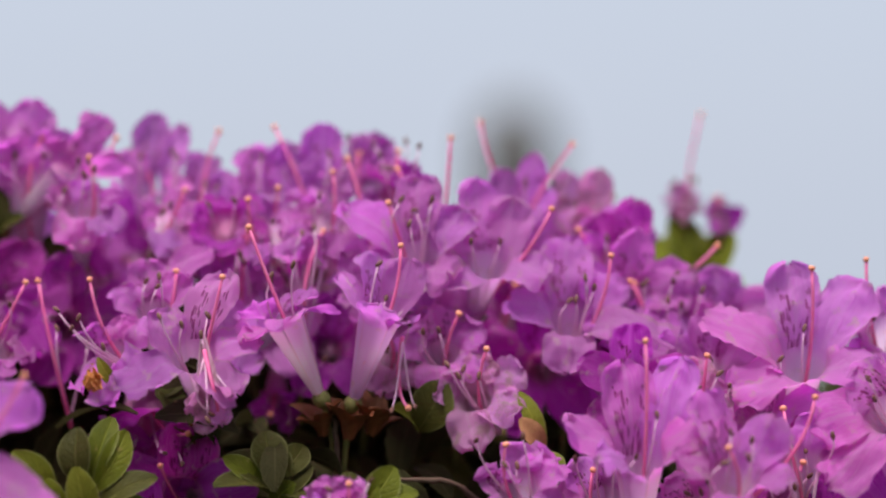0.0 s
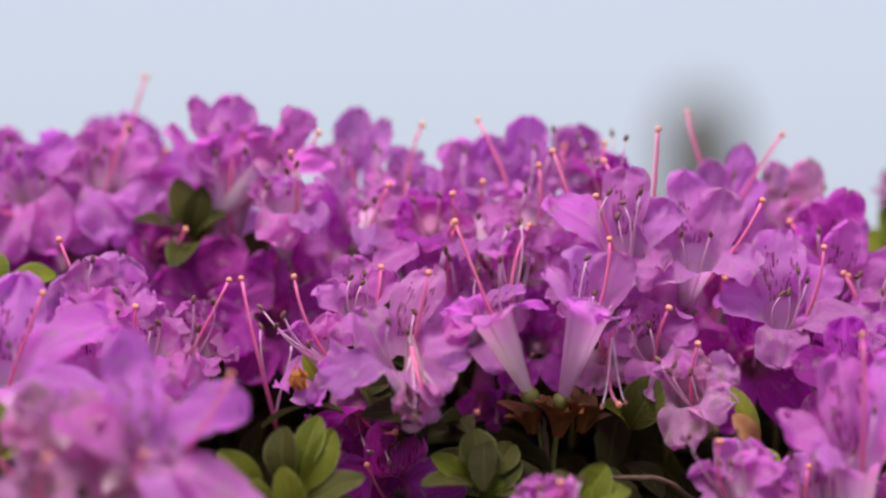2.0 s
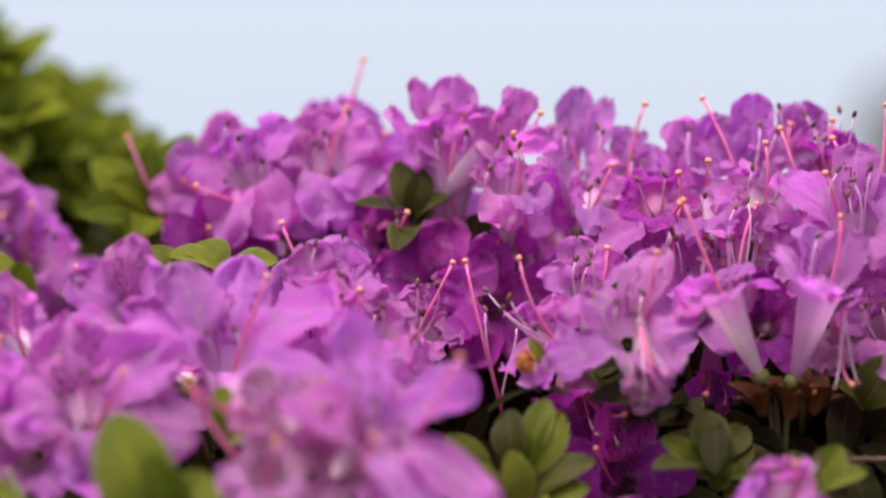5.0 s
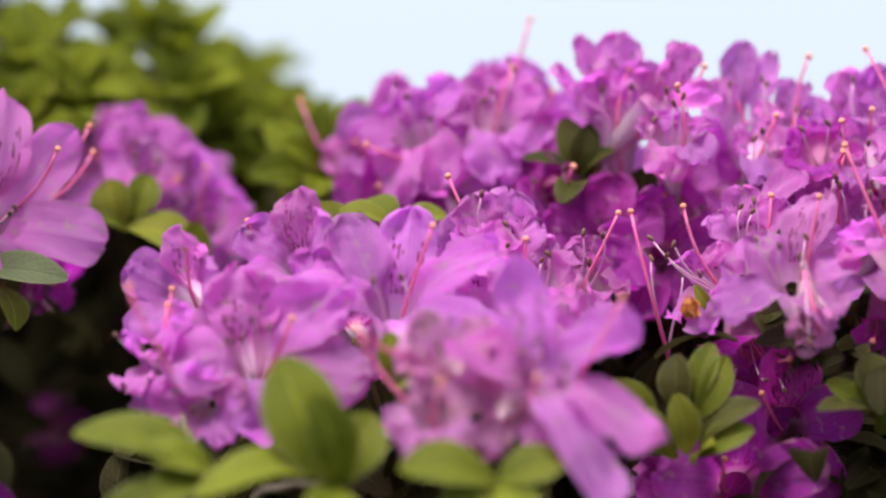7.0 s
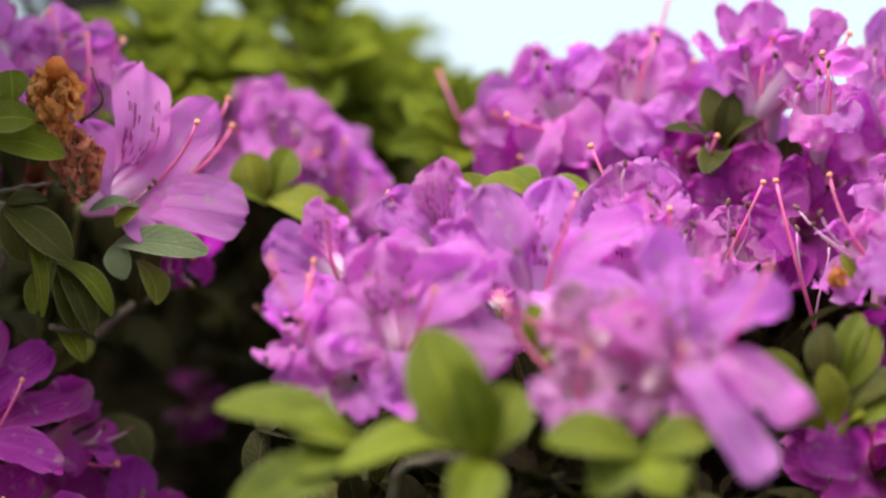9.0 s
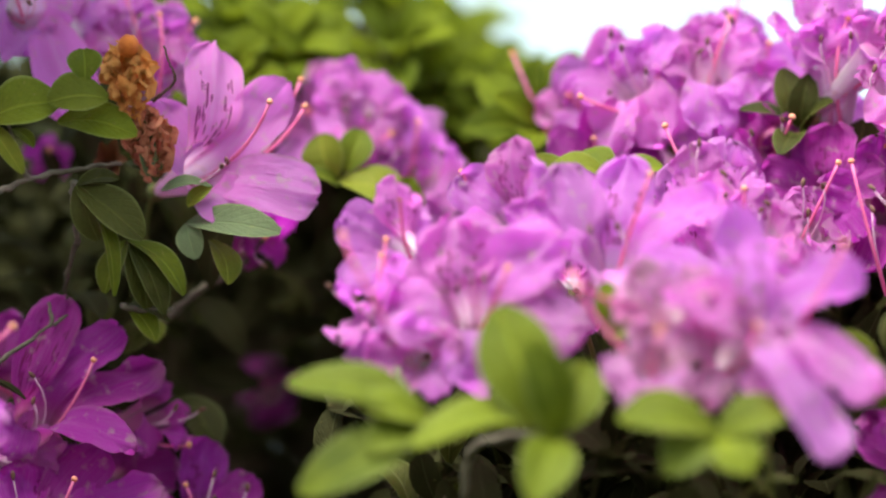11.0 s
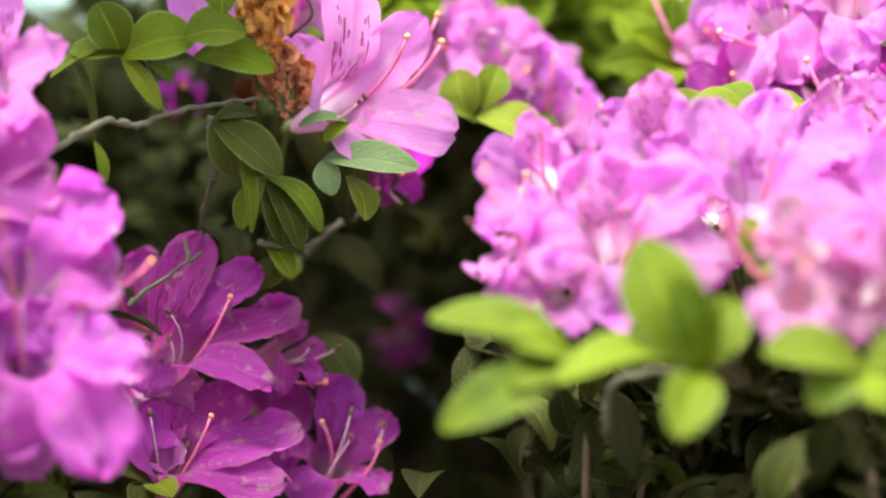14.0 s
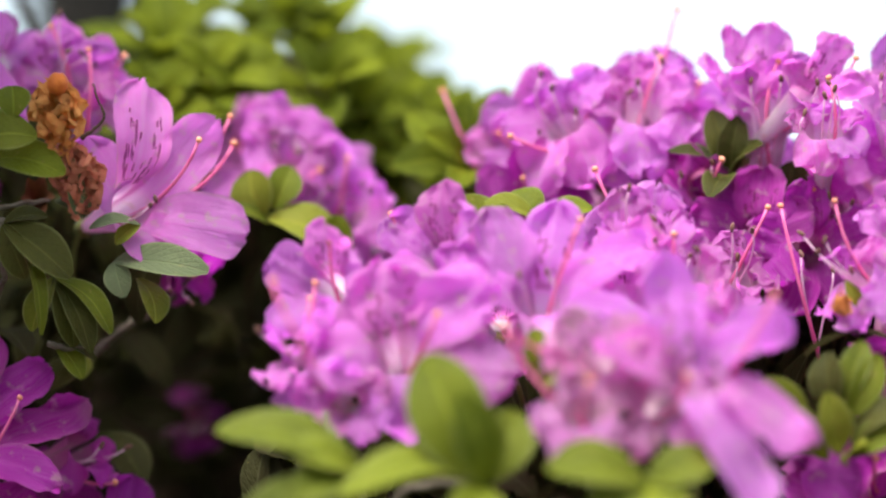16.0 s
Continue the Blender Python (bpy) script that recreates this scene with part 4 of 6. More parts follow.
bloom("half", (0.0005, 0.6872, 0.7473), (-0.1330, -0.7713, 0.6224), (0.0000, -0.0267, 0.9996), 0.80, tips=((-0.0022, 0.6869, 0.7575), (0.0074, 0.6840, 0.7543), (-0.0065, 0.6840, 0.7527), (0.0090, 0.6812, 0.7474), (-0.0001, 0.6793, 0.7421)), pistil=(0.0033, 0.6819, 0.7561))
bloom("faded", (-0.0098, 0.6872, 0.7473), (0.2962, -0.8269, 0.4781), (0.0000, -0.0267, 0.9996), 0.75, tips=((-0.0087, 0.6869, 0.7559), (-0.0033, 0.6841, 0.7516), (-0.0129, 0.6841, 0.7516), (-0.0043, 0.6813, 0.7431), (-0.0107, 0.6813, 0.7410)))
bloom("open", (0.0834, 0.6671, 0.7365), (-0.3100, -0.8626, 0.3997), (0.0000, -0.0267, 0.9996), 1.00, tips=((0.0749, 0.6649, 0.7433), (0.0682, 0.6610, 0.7366), (0.0876, 0.6668, 0.7464), (0.0704, 0.6574, 0.7249), (0.0873, 0.6574, 0.7249)), pistil=(0.0866, 0.6586, 0.7516))
bloom("half", (0.0851, 0.6884, 0.7511), (-0.0000, -0.8791, 0.4767), (0.0000, -0.0267, 0.9996), 1.00, tips=((0.0834, 0.6882, 0.7608), (0.0787, 0.6844, 0.7522), (0.0915, 0.6882, 0.7592), (0.0806, 0.6826, 0.7447), (0.0918, 0.6825, 0.7474)), pistil=(0.0804, 0.6820, 0.7663))
bloom("half", (0.0465, 0.7007, 0.7517), (0.1504, -0.8659, 0.4770), (0.0000, -0.0267, 0.9996), 0.90, tips=((0.0438, 0.7003, 0.7639), (0.0519, 0.6985, 0.7588), (0.0393, 0.6984, 0.7604), (0.0494, 0.6948, 0.7462), (0.0543, 0.6947, 0.7495)), pistil=(0.0375, 0.6964, 0.7620))
bloom("faded", (0.0484, 0.6738, 0.7384), (-0.0000, -0.7829, 0.6221), (0.0000, -0.0267, 0.9996), 0.75, tips=((0.0463, 0.6735, 0.7479), (0.0535, 0.6707, 0.7427), (0.0424, 0.6707, 0.7432), (0.0511, 0.6679, 0.7359), (0.0443, 0.6679, 0.7354)))
bloom("half", (0.0150, 0.6640, 0.7225), (-0.2620, -0.7368, 0.6233), (0.0000, -0.0267, 0.9996), 0.90, tips=((0.0103, 0.6609, 0.7278), (0.0160, 0.6638, 0.7324), (0.0211, 0.6608, 0.7294), (0.0113, 0.6581, 0.7197), (0.0200, 0.6581, 0.7187)), pistil=(0.0118, 0.6578, 0.7320))
bloom("half", (-0.0185, 0.6540, 0.7173), (-0.0000, -0.6630, 0.7486), (0.0000, -0.0267, 0.9996), 0.90, tips=((-0.0194, 0.6507, 0.7259), (-0.0133, 0.6508, 0.7231), (-0.0235, 0.6508, 0.7231), (-0.0183, 0.6480, 0.7151), (-0.0142, 0.6480, 0.7161)), pistil=(-0.0165, 0.6477, 0.7252))
bloom("deep", (-0.0579, 0.6977, 0.7369), (0.0996, -0.5428, -0.8340), (0.0000, -0.0267, 0.9996), 0.95, tips=((-0.0589, 0.6960, 0.7228), (-0.0490, 0.6950, 0.7239), (-0.0645, 0.6978, 0.7298), (-0.0522, 0.6938, 0.7321), (-0.0476, 0.6978, 0.7298)))
bloom("deep", (-0.0319, 0.7009, 0.7418), (-0.0000, -0.4767, -0.8791), (0.0000, -0.0267, 0.9996), 0.60, tips=((-0.0318, 0.6992, 0.7331), (-0.0274, 0.6981, 0.7364), (-0.0356, 0.6981, 0.7364), (-0.0285, 0.6980, 0.7396), (-0.0341, 0.7010, 0.7396)))
bloom("deep", (0.0571, 0.7381, 0.7731), (0.1710, -0.4928, 0.8532), (0.0000, 0.9996, 0.0267), 0.50, tips=((0.0559, 0.7379, 0.7804), (0.0595, 0.7379, 0.7789), (0.0541, 0.7360, 0.7783), (0.0587, 0.7361, 0.7748), (0.0555, 0.7361, 0.7754)))
bloom("faded", (0.0496, 0.7380, 0.7777), (-0.0868, -0.5154, 0.8526), (0.0000, 0.9996, 0.0267), 0.50, tips=((0.0490, 0.7378, 0.7836), (0.0519, 0.7379, 0.7812), (0.0472, 0.7360, 0.7800), (0.0512, 0.7361, 0.7771), (0.0483, 0.7361, 0.7765)), pistil=(0.0531, 0.7374, 0.7972))

bloom("half", (0.0360, 0.6579, 0.7246), (-0.0001, -0.4788, 0.8779), (0.0001, 0.9996, 0.0266), 1.05, tips=((0.0335, 0.6593, 0.7474), (0.0227, 0.6546, 0.7377), (0.0438, 0.6593, 0.7482), (0.0506, 0.6536, 0.7377), (0.0284, 0.6487, 0.7312)), pistil=(0.0370, 0.6522, 0.7509), widths=0.80)
bloom("open", (0.0517, 0.6510, 0.7230), (0.2073, -0.5404, 0.8155), (-0.0000, -0.0266, 0.9996), 1.00, tips=((0.0474, 0.6514, 0.7423), (0.0605, 0.6496, 0.7375), (0.0627, 0.6448, 0.7275), (0.0420, 0.6467, 0.7313), (0.0522, 0.6421, 0.7184)), pistil=(0.0513, 0.6427, 0.7319), widths=0.80)
bloom("half", (0.0468, 0.6728, 0.7305), (0.1024, -0.5852, 0.8044), (-0.0000, -0.0266, 0.9996), 0.90, tips=((0.0421, 0.6725, 0.7410), (0.0537, 0.6725, 0.7421), (0.0576, 0.6697, 0.7317), (0.0388, 0.6707, 0.7337)), pistil=(0.0511, 0.6695, 0.7416), widths=0.80)
bloom("bare", (0.0561, 0.6529, 0.7260), (0.5050, -0.3245, 0.7998), (-0.0000, -0.0266, 0.9996), 0.80, pistil=(0.0676, 0.6525, 0.7407))
bloom("half", (0.0665, 0.6649, 0.7266), (-0.1025, -0.5851, 0.8044), (-0.0000, -0.0266, 0.9996), 0.90, tips=((0.0613, 0.6646, 0.7349), (0.0697, 0.6646, 0.7380), (0.0735, 0.6618, 0.7288), (0.0588, 0.6599, 0.7257)), widths=0.85)
bloom("half", (0.0308, 0.6691, 0.7197), (-0.1006, -0.7220, 0.6846), (-0.0000, -0.0266, 0.9996), 0.90, tips=((0.0251, 0.6688, 0.7291), (0.0335, 0.6688, 0.7306), (0.0385, 0.6660, 0.7224), (0.0213, 0.6660, 0.7224)), widths=0.90)
bloom("half", (0.0473, 0.6651, 0.7178), (0.1004, -0.7220, 0.6846), (-0.0000, -0.0266, 0.9996), 0.90, tips=((0.0416, 0.6649, 0.7256), (0.0509, 0.6649, 0.7261), (0.0569, 0.6620, 0.7205), (0.0383, 0.6620, 0.7200)), widths=0.90)
bloom("deep", (0.0640, 0.6710, 0.7196), (0.1004, -0.7220, 0.6846), (-0.0000, -0.0266, 0.9996), 0.90, tips=((0.0587, 0.6709, 0.7253), (0.0671, 0.6708, 0.7274), (0.0731, 0.6680, 0.7213), (0.0574, 0.6680, 0.7197)), widths=0.90)
bloom("bare", (-0.1056, 0.6261, 0.7271), (-0.5835, -0.2695, 0.7661), (0.0144, -0.0266, 0.9995), 0.80, pistil=(-0.1181, 0.6248, 0.7412))
# ---- cluster of the spotted flower
bloom("broad", (-0.1174, 0.6579, 0.7421), (0.1119, -0.7093, 0.6959), (0.0144, -0.0266, 0.9995), 1.00, tips=((-0.1141, 0.6606, 0.7635), (-0.1261, 0.6577, 0.7626), (-0.0972, 0.6561, 0.7548), (-0.1342, 0.6523, 0.7552), (-0.0934, 0.6488, 0.7398)), pistil=(-0.1088, 0.6521, 0.7594), widths=0.80)
bloom("broad", (-0.0866, 0.6317, 0.7277), (0.1062, -0.6690, 0.7356), (0.0124, -0.0195, 0.9997), 1.00, tips=((-0.0917, 0.6329, 0.7529), (-0.0719, 0.6325, 0.7429), (-0.0663, 0.6273, 0.7203), (-0.1029, 0.6263, 0.7386), (-0.0732, 0.6210, 0.7095)), pistil=(-0.0726, 0.6284, 0.7448), widths=0.78)
bloom("half", (-0.1002, 0.6768, 0.7547), (0.0868, -0.7785, 0.6217), (0.0198, -0.0253, 0.9995), 0.90, tips=((-0.0979, 0.6767, 0.7667), (-0.1050, 0.6740, 0.7659), (-0.0921, 0.6754, 0.7608), (-0.1083, 0.6719, 0.7584), (-0.0934, 0.6715, 0.7510)), pistil=(-0.1092, 0.6755, 0.7696))
bloom("half", (-0.0931, 0.6729, 0.7474), (0.2420, -0.8466, 0.4740), (0.0198, -0.0253, 0.9995), 0.90, tips=((-0.0944, 0.6725, 0.7572), (-0.1037, 0.6686, 0.7576), (-0.0849, 0.6696, 0.7518), (-0.0988, 0.6645, 0.7419), (-0.0856, 0.6657, 0.7432)), pistil=(-0.0940, 0.6665, 0.7570))
bloom("half", (-0.0863, 0.6872, 0.7483), (0.5107, -0.5979, 0.6178), (0.0198, -0.0253, 0.9995), 0.85, tips=((-0.0877, 0.6868, 0.7578), (-0.0907, 0.6846, 0.7541), (-0.0812, 0.6846, 0.7524), (-0.0801, 0.6828, 0.7471), (-0.0885, 0.6821, 0.7421)), pistil=(-0.0788, 0.6836, 0.7620))
bloom("spent", (-0.0713, 0.6888, 0.7423), (-0.0514, -0.4398, 0.8966), (-0.0967, 0.9949, 0.0271), 0.90, pistil=(-0.0765, 0.6858, 0.7623))
bloom("broad", (-0.1410, 0.6481, 0.7355), (0.1743, -0.9013, 0.3965), (0.0198, -0.0253, 0.9995), 1.03, tips=((-0.1422, 0.6445, 0.7530), (-0.1237, 0.6454, 0.7489), (-0.1197, 0.6422, 0.7331), (-0.1354, 0.6389, 0.7227), (-0.1555, 0.6386, 0.7357)), pistil=(-0.1315, 0.6347, 0.7432))
bloom("half", (-0.1355, 0.6688, 0.7466), (-0.5090, -0.6471, 0.5676), (0.0198, -0.0253, 0.9995), 0.90, tips=((-0.1353, 0.6685, 0.7582), (-0.1307, 0.6689, 0.7596), (-0.1395, 0.6653, 0.7492), (-0.1356, 0.6630, 0.7400), (-0.1287, 0.6654, 0.7490)), pistil=(-0.1451, 0.6644, 0.7621))
bloom("faded", (-0.1020, 0.6314, 0.7336), (-0.2784, -0.8292, 0.4848), (0.0198, -0.0253, 0.9995), 0.90, tips=((-0.1095, 0.6275, 0.7410), (-0.0943, 0.6290, 0.7398), (-0.1055, 0.6252, 0.7276), (-0.0955, 0.6261, 0.7293), (-0.1102, 0.6246, 0.7334)), pistil=(-0.1178, 0.6216, 0.7412))
bloom("faded", (-0.1050, 0.6245, 0.7248), (-0.0573, -0.8758, 0.4792), (0.0198, -0.0253, 0.9995), 0.85, tips=((-0.1117, 0.6209, 0.7221), (-0.0979, 0.6222, 0.7262), (-0.1078, 0.6211, 0.7306), (-0.1000, 0.6191, 0.7192), (-0.1062, 0.6186, 0.7165)))
bloom("open", (-0.1195, 0.7139, 0.7785), (-0.3043, -0.7136, 0.6311), (0.0198, -0.0253, 0.9995), 0.95, tips=((-0.1236, 0.7132, 0.7890), (-0.1135, 0.7121, 0.7920), (-0.1319, 0.7087, 0.7802), (-0.1244, 0.7057, 0.7674), (-0.1136, 0.7067, 0.7694)), pistil=(-0.1293, 0.7029, 0.7782))
bloom("open", (-0.1063, 0.7151, 0.7805), (0.2035, -0.6988, 0.6857), (0.0198, -0.0253, 0.9995), 0.95, tips=((-0.1077, 0.7147, 0.7934), (-0.0983, 0.7136, 0.7906), (-0.1152, 0.7121, 0.7865), (-0.0975, 0.7101, 0.7762), (-0.1049, 0.7055, 0.7708)))
bloom("half", (-0.1043, 0.7255, 0.7848), (0.2035, -0.6988, 0.6857), (0.0198, -0.0253, 0.9995), 0.95, tips=((-0.1090, 0.7248, 0.7943), (-0.0999, 0.7256, 0.7951), (-0.0969, 0.7231, 0.7884), (-0.1092, 0.7201, 0.7808), (-0.0994, 0.7211, 0.7773)), pistil=(-0.0997, 0.7254, 0.8033))
bloom("deep", (-0.0933, 0.7099, 0.7680), (0.0967, -0.9949, -0.0271), (0.0198, -0.0253, 0.9995), 0.85, tips=((-0.0986, 0.7093, 0.7724), (-0.0878, 0.7104, 0.7701), (-0.1005, 0.7063, 0.7659), (-0.0855, 0.7078, 0.7634), (-0.0931, 0.7071, 0.7603)))
bloom("deep", (-0.0707, 0.7123, 0.7622), (0.0987, -0.9842, 0.1468), (0.0198, -0.0253, 0.9995), 0.85, tips=((-0.0738, 0.7118, 0.7687), (-0.0652, 0.7127, 0.7664), (-0.0758, 0.7088, 0.7611), (-0.0641, 0.7101, 0.7566), (-0.0706, 0.7095, 0.7545)))

# ---- cluster beside the dark hollow
bloom("smooth", (-0.2002, 0.6794, 0.7651), (0.6997, -0.6964, 0.1597), (0.0368, -0.0217, 0.9991), 1.02, tips=((-0.1959, 0.6798, 0.7898), (-0.1824, 0.6834, 0.7824), (-0.1762, 0.6815, 0.7603), (-0.1902, 0.6760, 0.7568), (-0.2059, 0.6745, 0.7790)), pistil=(-0.1835, 0.6740, 0.7775), widths=0.97, pale=True)
bloom("bare", (-0.1923, 0.6895, 0.7723), (0.8759, -0.1053, 0.4710), (0.0368, -0.0217, 0.9991), 0.70, pistil=(-0.1819, 0.6918, 0.7830))
bloom("bare", (-0.1914, 0.6878, 0.7683), (0.9331, -0.1094, 0.3426), (0.0368, -0.0217, 0.9991), 0.70, pistil=(-0.1809, 0.6901, 0.7777))
bloom("bare", (-0.1508, 0.6184, 0.7416), (-0.1106, -0.2661, 0.9576), (-0.2457, 0.9689, 0.0301), 0.80, pistil=(-0.1561, 0.6168, 0.7492))
bloom("bare", (-0.1554, 0.6483, 0.7386), (-0.0120, -0.2406, 0.9705), (-0.2457, 0.9689, 0.0301), 0.70, pistil=(-0.1568, 0.6477, 0.7467))
bloom("bare", (-0.1390, 0.6676, 0.7497), (-0.2148, -0.2964, 0.9306), (-0.2457, 0.9689, 0.0301), 0.80, pistil=(-0.1452, 0.6656, 0.7618))
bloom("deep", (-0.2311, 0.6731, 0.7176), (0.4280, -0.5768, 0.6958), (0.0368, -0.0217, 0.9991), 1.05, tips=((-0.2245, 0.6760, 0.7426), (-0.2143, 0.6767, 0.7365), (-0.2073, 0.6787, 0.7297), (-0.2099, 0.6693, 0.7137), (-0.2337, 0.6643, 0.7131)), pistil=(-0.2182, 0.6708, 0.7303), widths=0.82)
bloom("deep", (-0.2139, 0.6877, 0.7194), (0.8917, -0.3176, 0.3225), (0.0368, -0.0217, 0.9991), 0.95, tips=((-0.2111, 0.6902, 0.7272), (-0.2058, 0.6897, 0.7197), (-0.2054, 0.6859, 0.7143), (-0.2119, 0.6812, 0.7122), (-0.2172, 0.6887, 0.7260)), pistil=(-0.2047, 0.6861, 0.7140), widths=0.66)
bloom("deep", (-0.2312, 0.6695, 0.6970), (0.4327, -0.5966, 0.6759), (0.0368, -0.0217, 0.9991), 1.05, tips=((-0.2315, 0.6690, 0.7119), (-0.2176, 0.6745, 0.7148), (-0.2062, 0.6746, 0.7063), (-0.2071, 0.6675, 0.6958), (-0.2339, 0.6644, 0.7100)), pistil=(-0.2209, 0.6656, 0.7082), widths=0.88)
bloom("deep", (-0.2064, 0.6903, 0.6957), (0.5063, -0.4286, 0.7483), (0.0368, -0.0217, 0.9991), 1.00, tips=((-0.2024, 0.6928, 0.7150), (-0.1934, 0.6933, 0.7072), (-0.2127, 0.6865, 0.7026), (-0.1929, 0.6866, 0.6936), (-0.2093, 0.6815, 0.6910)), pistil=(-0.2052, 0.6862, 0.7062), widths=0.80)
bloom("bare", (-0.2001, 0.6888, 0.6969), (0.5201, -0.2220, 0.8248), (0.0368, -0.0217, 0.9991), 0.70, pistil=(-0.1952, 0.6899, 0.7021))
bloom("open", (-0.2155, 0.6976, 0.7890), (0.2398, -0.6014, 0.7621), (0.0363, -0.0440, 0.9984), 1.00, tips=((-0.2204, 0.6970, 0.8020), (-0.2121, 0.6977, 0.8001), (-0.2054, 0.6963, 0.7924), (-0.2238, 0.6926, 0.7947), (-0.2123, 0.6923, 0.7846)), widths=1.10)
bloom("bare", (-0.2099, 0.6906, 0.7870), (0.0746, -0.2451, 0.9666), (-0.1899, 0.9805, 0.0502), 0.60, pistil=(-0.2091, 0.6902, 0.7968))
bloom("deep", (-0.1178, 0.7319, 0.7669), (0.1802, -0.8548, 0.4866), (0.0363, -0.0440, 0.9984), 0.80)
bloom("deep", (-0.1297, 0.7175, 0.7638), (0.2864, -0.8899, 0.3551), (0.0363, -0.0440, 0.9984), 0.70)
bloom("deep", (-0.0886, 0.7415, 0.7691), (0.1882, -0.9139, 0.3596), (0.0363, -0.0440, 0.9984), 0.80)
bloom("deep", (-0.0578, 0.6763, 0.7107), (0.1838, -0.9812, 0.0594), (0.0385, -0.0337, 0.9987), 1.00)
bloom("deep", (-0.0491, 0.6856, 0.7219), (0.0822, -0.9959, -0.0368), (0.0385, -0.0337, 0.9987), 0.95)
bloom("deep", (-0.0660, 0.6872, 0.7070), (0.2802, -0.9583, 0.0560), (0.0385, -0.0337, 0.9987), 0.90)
bloom("half", (-0.1776, 0.7231, 0.7773), (0.0481, -0.9508, 0.3060), (0.0391, -0.0364, 0.9986), 0.95, tips=((-0.1832, 0.7214, 0.7888), (-0.1701, 0.7244, 0.7844), (-0.1862, 0.7182, 0.7762), (-0.1685, 0.7211, 0.7750), (-0.1792, 0.7191, 0.7686)), pistil=(-0.1708, 0.7186, 0.7739))
bloom("half", (-0.1675, 0.7258, 0.7651), (0.3670, -0.8819, 0.2960), (0.0391, -0.0364, 0.9986), 0.95, tips=((-0.1719, 0.7242, 0.7805), (-0.1612, 0.7269, 0.7723), (-0.1749, 0.7209, 0.7708), (-0.1569, 0.7241, 0.7629), (-0.1660, 0.7226, 0.7531)))
bloom("deep", (-0.1950, 0.6994, 0.7577), (0.3116, -0.5157, -0.7981), (0.0391, -0.0364, 0.9986), 0.80, tips=((-0.1878, 0.6992, 0.7505), (-0.1935, 0.6970, 0.7493), (-0.1865, 0.7013, 0.7558), (-0.1994, 0.6986, 0.7540), (-0.1900, 0.6975, 0.7558)))
bloom("half", (-0.1552, 0.6463, 0.7356), (-0.6831, -0.6433, 0.3458), (0.0391, -0.0364, 0.9986), 0.85, tips=((-0.1628, 0.6423, 0.7413), (-0.1548, 0.6458, 0.7471), (-0.1637, 0.6415, 0.7319), (-0.1590, 0.6417, 0.7272), (-0.1525, 0.6486, 0.7411)), pistil=(-0.1554, 0.6456, 0.7494))
bloom("rich", (-0.2515, 0.6236, 0.7472), (0.3805, -0.7952, 0.4721), (0.0361, -0.0183, 0.9992), 1.10, tips=((-0.2507, 0.6232, 0.7692), (-0.2381, 0.6246, 0.7637), (-0.2354, 0.6236, 0.7525), (-0.2595, 0.6173, 0.7503), (-0.2477, 0.6187, 0.7379)))
bloom("rich", (-0.2405, 0.6219, 0.7310), (0.4874, -0.6830, 0.5440), (0.0361, -0.0183, 0.9992), 1.15, tips=((-0.2452, 0.6202, 0.7470), (-0.2255, 0.6232, 0.7490), (-0.2228, 0.6213, 0.7343), (-0.2346, 0.6154, 0.7209), (-0.2522, 0.6126, 0.7283)), pistil=(-0.2178, 0.6236, 0.7359))
bloom("rich", (-0.2380, 0.6159, 0.7180), (0.3635, -0.7540, 0.5471), (0.0361, -0.0183, 0.9992), 1.15, tips=((-0.2378, 0.6135, 0.7298), (-0.2171, 0.6172, 0.7193), (-0.2221, 0.6123, 0.7001), (-0.2403, 0.6074, 0.7035), (-0.2513, 0.6072, 0.7185)), pistil=(-0.2367, 0.6010, 0.7441))
bloom("open", (-0.2341, 0.6822, 0.7983), (0.5313, -0.8456, -0.0516), (0.0391, -0.0364, 0.9986), 1.00, tips=((-0.2337, 0.6818, 0.8102), (-0.2237, 0.6814, 0.7966), (-0.2219, 0.6776, 0.7767), (-0.2298, 0.6754, 0.7887), (-0.2422, 0.6755, 0.7937)), pale=True)
bloom("half", (-0.2164, 0.7036, 0.7945), (0.6668, -0.7353, 0.1210), (0.0391, -0.0364, 0.9986), 0.85, tips=((-0.2216, 0.7022, 0.8013), (-0.2073, 0.7024, 0.7967), (-0.2065, 0.7008, 0.7887), (-0.2147, 0.6992, 0.7856), (-0.2240, 0.7000, 0.7923)), pistil=(-0.2049, 0.6998, 0.7963))
bloom("deep", (-0.2148, 0.7871, 0.7260), (0.1622, -0.8277, -0.5372), (0.0391, -0.0364, 0.9986), 0.80, tips=((-0.2139, 0.7876, 0.7179), (-0.2100, 0.7881, 0.7246), (-0.2184, 0.7863, 0.7261), (-0.2122, 0.7874, 0.7296), (-0.2158, 0.7866, 0.7309)))
bloom("spent", (-0.0072, 0.6736, 0.7453), (-0.0000, -0.2329, -0.9725), (0.0000, -0.0267, 0.9996), 0.70, pistil=(-0.0062, 0.6738, 0.7388))
bloom("bare", (-0.1400, 0.7258, 0.7727), (-0.2508, -0.6045, 0.7561), (0.0198, -0.0253, 0.9995), 0.80, pistil=(-0.1466, 0.7247, 0.7891))

# ---- blossoms filling the clusters
bloom("deep", (-0.0743, 0.7074, 0.7544), (0.3368, -0.9297, 0.1489), (0.0000, -0.0267, 0.9996), 0.80)
bloom("deep", (-0.0832, 0.7073, 0.7561), (-0.0000, -0.9485, 0.3168), (0.0000, -0.0267, 0.9996), 0.80)
